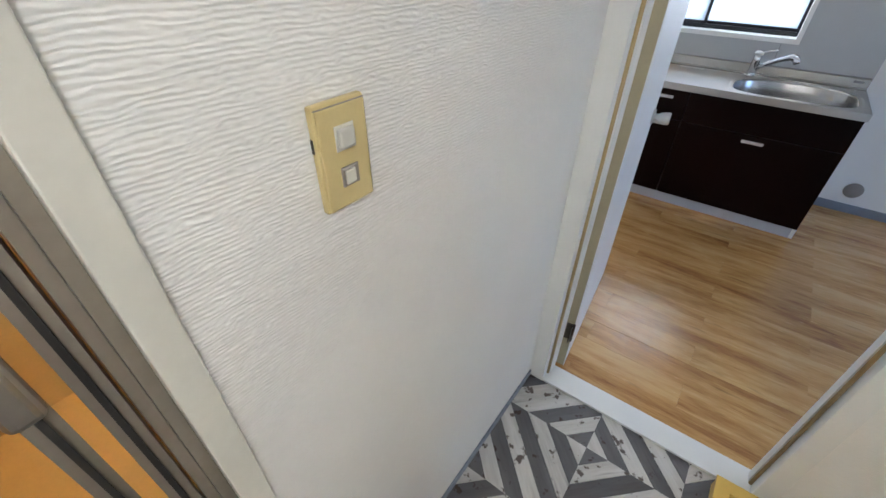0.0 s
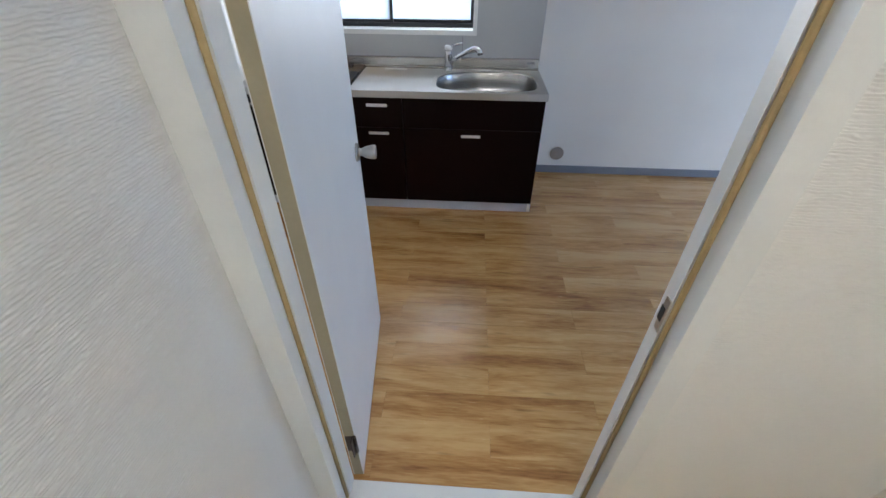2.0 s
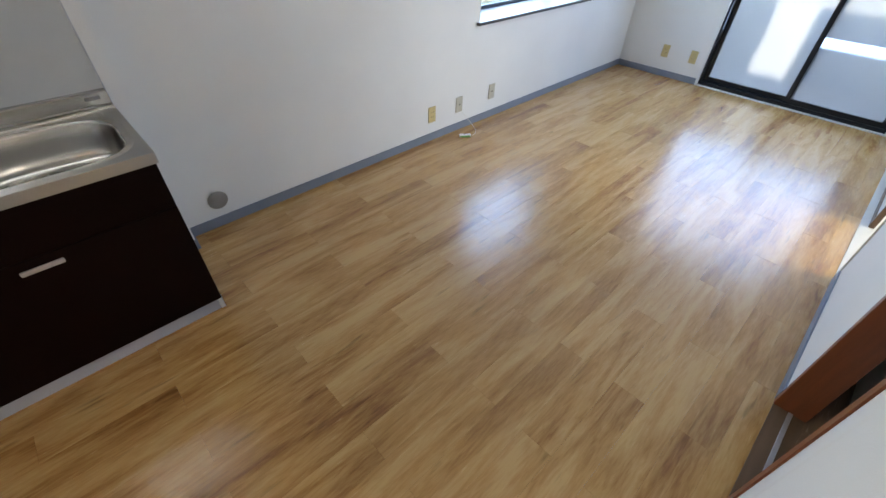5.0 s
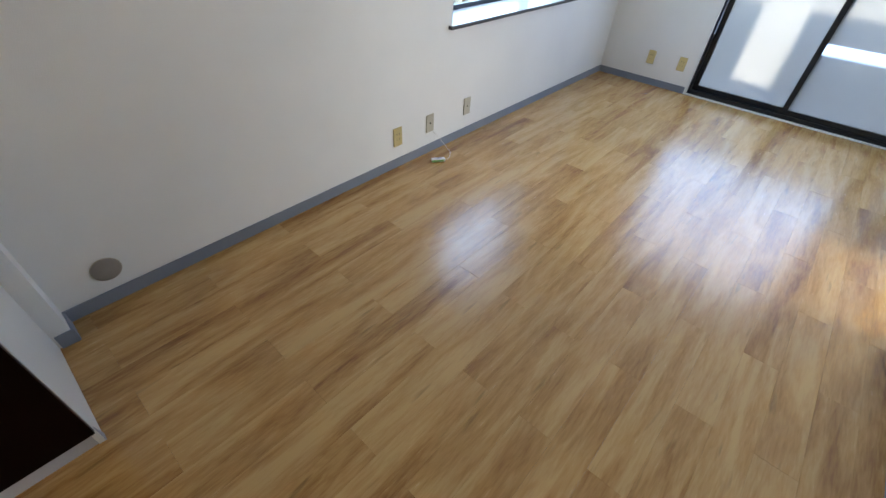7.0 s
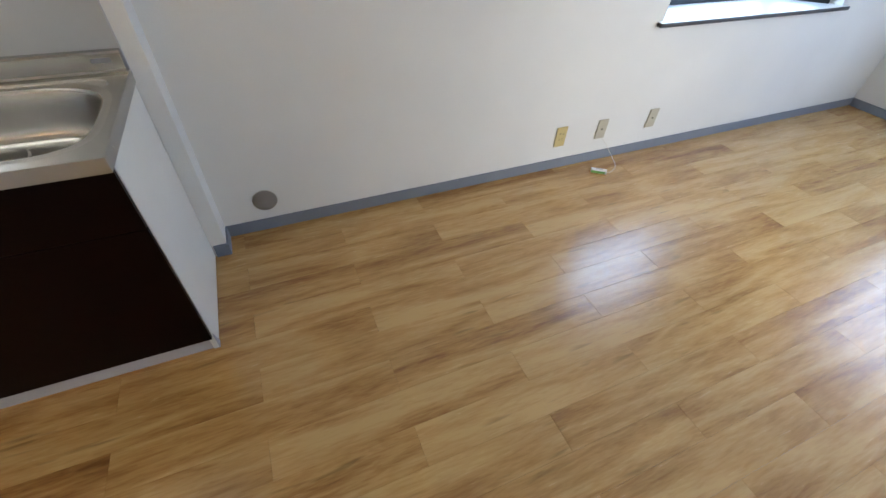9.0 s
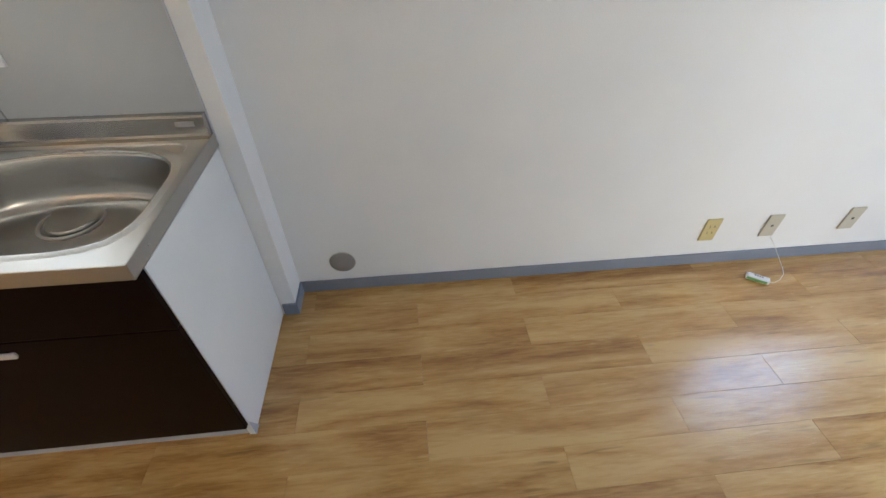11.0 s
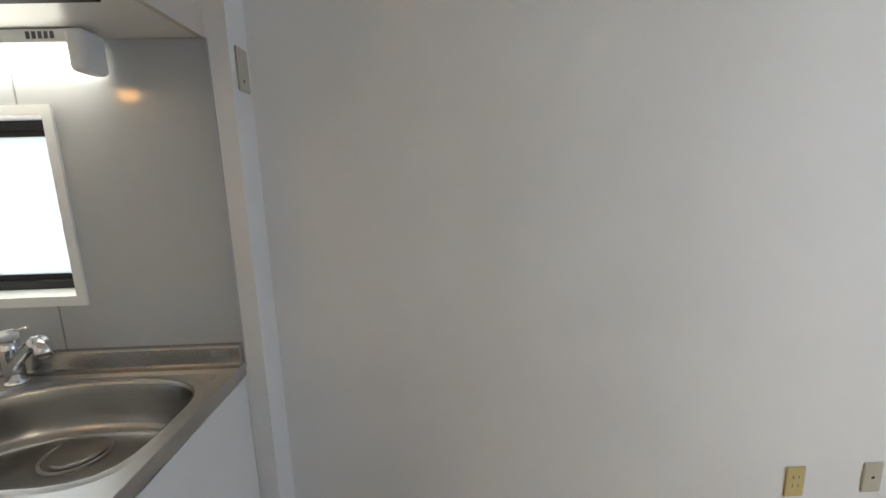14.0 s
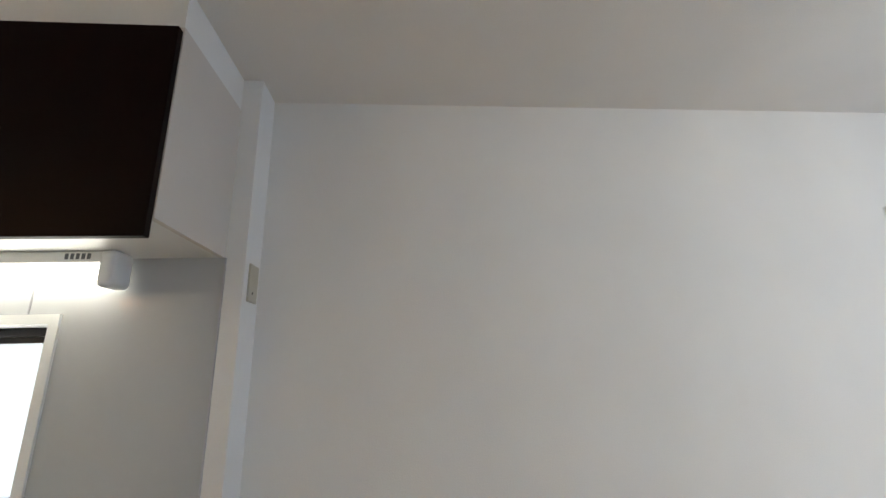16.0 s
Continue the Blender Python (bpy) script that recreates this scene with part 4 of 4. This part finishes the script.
# ---- washroom ----
def wall_switch():
    s = thing("light_switch", -0.9255, -3.3985, 1.336, "yellowed double light switch on rippled wallpaper", "switch")
    part("box", box(0, 0.0105, -0.036, 0.036, -0.062, 0.062, 0.003), BEIGE, s)
    part("plate", box(0.0108, 0.0135, -0.0335, 0.0335, -0.0595, 0.0575, 0.002), BEIGE, s, "yellowed front plate")
    part("gap", box(0.007, 0.0127, -0.0338, 0.0338, 0.0573, 0.0581), VENT, s)
    upper = part("rocker", box(0.0135, 0.020, -0.011, 0.011, 0.012, 0.034, 0.003), BUTTON, s, "pale rocker button")
    part("surround", boxes((0.0136, 0.0145, -0.0135, 0.0135, 0.009, 0.037)), BUTTON, upper)
    lower = part("lamp_switch", box(0.0136, 0.016, -0.0125, 0.0125, -0.034, -0.010, 0.001), VENT, s, "dark-framed pilot button")
    part("button", box(0.0155, 0.0190, -0.009, 0.006, -0.031, -0.013, 0.002), BUTTON, lower)
    part("side_slot", box(0.002, 0.006, -0.0366, -0.0355, 0.012, 0.028), DARKHOLE, s)


wall_switch()


def washer_pan():
    p = thing("washing_machine_pan", -0.20, -3.225, 0.003, "yellow plastic washing machine pan on the floor", "washing pan")
    W, D, h = 0.74, 0.64, 0.058
    bm = boxes((0, W, 0, D, 0, 0.012), (0, 0.035, 0, D, 0.012, h), (W - 0.035, W, 0, D, 0.012, h), (0.035, W - 0.035, 0, 0.035, 0.012, h), (0.035, W - 0.035, D - 0.035, D, 0.012, h))
    part("tray", bm, PAN, p)
    part("rim", boxes((-0.004, 0.040, -0.004, D + 0.004, h, h + 0.006), (W - 0.040, W + 0.004, -0.004, D + 0.004, h, h + 0.006), (0.040, W - 0.040, -0.004, 0.040, h, h + 0.006), (0.040, W - 0.040, D - 0.040, D + 0.004, h, h + 0.006)), PAN, p)
    part("corner_foot", box(0.035, 0.16, D - 0.16, D - 0.035, 0.012, 0.030, 0.006), PAN, p, "raised corner foot")
    part("sticker", box(0.055, 0.12, D - 0.13, D - 0.10, 0.0305, 0.0312), LABELWHITE, p, "small white sticker")


washer_pan()


def bathroom_door():
    d = thing("bathroom_door", -0.97, -3.612, 0, "folding bathroom door in bronze profiles, half open", "door", kind="structure")
    part("casing", box(-0.052, 0.050, -0.036, 0.0, 0, 1.93, 0.002), CREAM, d, "cream painted casing")
    part("frame", boxes((-0.05, 0.036, -0.050, -0.0365, 0.0, 1.93), (-0.05, 0.028, -0.062, -0.0505, 0.0, 1.93)), BRONZE, d, "bronze metal door frame")
    part("frame", boxes((-0.05, 0.036, -0.736, -0.70, 0.0, 1.93)), BRONZE, d)
    part("head", boxes((-0.05, 0.036, -0.70, -0.0625, 1.89, 1.93)), BRONZE, d)
    for k, (x, y, ang) in enumerate(((0.012, -0.078, 172), (0.020, -0.118, 186))):
        m = pose(x, y, 0, 0, 0, ang)
        leaf = part("folding_leaf", moved(boxes((0, 0.020, -0.012, 0.012, 0.03, 1.88), (0.29, 0.312, -0.012, 0.012, 0.03, 1.88), (0.020, 0.29, -0.010, 0.010, 0.03, 0.08), (0.020, 0.29, -0.010, 0.010, 1.83, 1.88)), m), BRONZE, d)
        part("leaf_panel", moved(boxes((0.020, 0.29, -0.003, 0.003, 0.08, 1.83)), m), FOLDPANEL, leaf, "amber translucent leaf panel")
        part("gasket", moved(boxes((-0.003, 0.0, -0.003, 0.003, 0.03, 1.88)), m), DARKHOLE, leaf)
    grip = part("grip", box(0.018, 0.040, -0.134, -0.106, 1.222, 1.300, 0.008, 3), SATIN, d, "small metal door grip")
    return d


bathroom_door()


# ---- outdoors ----
structure("ground", box(-400, 400, -400, 400, -3.3, -3.2), GRASS, "pale dry ground with sparse grass", "ground")
structure("balcony", boxes((XE + 0.151, XE + 1.3, -3.2, 0.15, -0.25, -0.10), (XE + 1.2, XE + 1.3, -3.2, -1.42, -0.10, 0.95), (XE + 1.2, XE + 1.3, -1.02, 0.15, -0.10, 0.95)), CONCRETE, "concrete balcony with a parapet", "balcony")
structure("garden_wall", box(XE + 4.5, XE + 4.7, -9, 1.2, -3.2, 1.6), CONCRETE, "pale sunlit wall beyond the balcony", "wall")
structure("house_shell", boxes((-2.5, XE + 0.15, -4.9, 0.15, -3.2, -0.141),), STUCCO, "pale lower storey", "wall")


def tree(x, y, height, seed, mat):
    rnd = random.Random(seed)
    t = thing("tree", x, y, -3.2, "leafy green tree outside the bay window", "tree", "trees outside")
    part("trunk", tube([(0, 0, 0), (0.1, 0.05, height * 0.3), (0.05, -0.1, height * 0.6), (0.1, 0, height * 0.85)], [0.16, 0.12, 0.08, 0.02], 8), BARK, t)
    bm = bmesh.new()
    lobes = [(rnd.uniform(-1, 1) * height * 0.28, rnd.uniform(-1, 1) * height * 0.28, height * rnd.uniform(0.42, 0.95), height * rnd.uniform(0.12, 0.22)) for _ in range(18)]
    for lx, ly, lz, lr in lobes:
        for _ in range(220):
            v = Vector((rnd.gauss(0, 1), rnd.gauss(0, 1), rnd.gauss(0, 0.8))).normalized() * lr * rnd.uniform(0.6, 1.08)
            c = Vector((lx, ly, lz)) + v
            q = Euler((rnd.uniform(0, 6.3), rnd.uniform(0, 6.3), rnd.uniform(0, 6.3))).to_matrix()
            s = rnd.uniform(0.07, 0.15)
            bm.faces.new([bm.verts.new(c + q @ Vector(p)) for p in ((-s, 0, 0), (0, -s * 0.6, 0.02), (s, 0, 0), (0, s * 0.6, 0.02))])
    part("crown", bm, mat, t)


scatter = random.Random(5)
for i in range(34):
    far, side = scatter.uniform(17, 44), scatter.uniform(18, 66)
    tree(3 + far * math.cos(radians(side)), far * math.sin(radians(side)), scatter.uniform(3.4, 4.4) + far * 0.05, 11 + i, LEAF[i % 3])


def far_house(x, y, w, d, h, turn):
    o = thing("house", x, y, -3.2, "distant pale house with a blue-grey roof", "house", "houses outside")
    o.rotation_euler = (0, 0, radians(turn))
    part("wall", box(-w / 2, w / 2, -d / 2, d / 2, 0, h), STUCCO, o)
    r = bmesh.new()
    v = [r.verts.new(p) for p in ((-w / 2 - 0.4, -d / 2 - 0.4, h), (w / 2 + 0.4, -d / 2 - 0.4, h), (w / 2 + 0.4, d / 2 + 0.4, h), (-w / 2 - 0.4, d / 2 + 0.4, h), (-w / 2 + 1, 0, h + 1.5), (w / 2 - 1, 0, h + 1.5))]
    for f in ((0, 1, 5, 4), (1, 2, 5), (2, 3, 4, 5), (3, 0, 4), (3, 2, 1, 0)):
        r.faces.new([v[i] for i in f])
    part("roof", r, ROOFTILE, o)
    for k in range(3):
        wx = -w / 2 + w * (k + 0.5) / 3
        win = part("window", boxes((wx - 0.6, wx + 0.6, -d / 2 - 0.04, -d / 2, h * 0.55, h * 0.8)), BLACKALU, o)
        part("pane", boxes((wx - 0.54, wx + 0.54, -d / 2 - 0.06, -d / 2 - 0.041, h * 0.57, h * 0.78)), BLACKGLASS, win)


far_house(14.0, 34, 8, 6, 2.6, -20)
far_house(30, 29, 9, 6, 3.0, -35)


# ---- washroom floor: nested mitred boards ----
def washroom_floor():
    fl = thing("floor_washroom", 0, 0, 0, "vinyl floor of worn grey and white mitred boards", "floor", kind="structure")
    part("backing", box(-0.926, 0.6, -4.7, YD0, -0.006, -0.002), DARKHOLE, fl)
    S, rings = 0.46, 4
    step = S / 2 / rings
    turn = radians(45)
    k = S / math.sqrt(2)
    for u in range(-6, 7):
        for v in range(-6, 7):
            cx, cy = -0.60 + (u - v) * k, -2.72 + (u + v) * k
            if not (-1.1 < cx < 0.75 and -3.45 < cy < -2.3):
                continue
            for r in range(rings):
                o, n = S / 2 - r * step - 0.0008, max(0.001, S / 2 - (r + 1) * step + 0.0008)
                for q in range(4):
                    a = turn + q * math.pi / 2
                    pts = [(-o, -o), (o, -o), (n, -n), (-n, -n)]
                    turned = [(cx + x * math.cos(a) - y * math.sin(a), cy + x * math.sin(a) + y * math.cos(a)) for x, y in pts]
                    cut = clip(clip(clip(turned, 1, YD0 + 0.03, -1), 0, -0.925, 1), 0, 0.60, -1)
                    if len(cut) < 3 or max(p[1] for p in cut) < -3.4:
                        continue
                    mid = Vector((sum(p[0] for p in cut) / len(cut), sum(p[1] for p in cut) / len(cut), 0))
                    back = Matrix.Rotation(-a, 2)
                    local = [back @ Vector((p[0] - mid.x, p[1] - mid.y)) for p in cut]
                    b = new("board", mesh_of("board", prism([(p.x, p.y) for p in local], -0.002, 0.003), (PALEBOARD, GREYBOARD)[(r + q + u) % 2]))
                    b.location, b.rotation_euler = mid, (0, 0, a)
                    b.parent = fl


def clip(poly, axis, limit, sign):
    """The part of a polygon on one side of an upright plane."""
    out = []
    for p, q in zip(poly, poly[1:] + poly[:1]):
        dp, dq = sign * (p[axis] - limit), sign * (q[axis] - limit)
        if dp >= 0:
            out.append(p)
        if dp * dq < 0:
            f = dp / (dp - dq)
            out.append((p[0] + (q[0] - p[0]) * f, p[1] + (q[1] - p[1]) * f))
    return out


washroom_floor()


# ---- room floor: boards laid half over half ----
def room_floor():
    fl = thing("floor", 0, 0, 0, "glossy printed oak boards in half-bond rows", "floor", kind="structure")
    PL, PW, gap = 0.866, 0.1305, 0.00015
    cache = {}
    y = -1.030
    rows = range(-12, 9)
    for r in rows:
        b1 = y + r * PW
        b0 = b1 - PW
        lo, hi = max(b0, YD1 - 0.11), min(b1, -0.0005)
        if hi - lo < 0.01:
            continue
        start = 0.93 if r % 2 == 0 else 0.497
        for c in range(-5, 7):
            x0 = start + c * PL
            x1 = x0 + PL
            a, b = max(x0, XW + 0.0005), min(x1, XE - 0.0005)
            if b - a < 0.02:
                continue
            rects = [(a, b)]
            yl = lo
            if lo < YD1:
                yl = max(lo, YS)
                if b <= 0.10:
                    yl = -2.486
                elif a < 0.10:
                    a = 0.10
            if hi - yl < 0.006:
                continue
            key = (round(b - a, 4), round(hi - yl, 4))
            if key not in cache:
                bm = prism([(-key[0] / 2 + gap, -key[1] / 2 + gap), (key[0] / 2 - gap, -key[1] / 2 + gap), (key[0] / 2 - gap, key[1] / 2 - gap), (-key[0] / 2 + gap, key[1] / 2 - gap)], -0.006, 0.0, 0.0005)
                cache[key] = mesh_of("plank", bm, OAK)
            p = new("plank", cache[key])
            p.location = ((a + b) / 2, (hi + yl) / 2, 0.0005 * ((r * 7 + c * 3) % 3) / 3)
            p.parent = fl


room_floor()
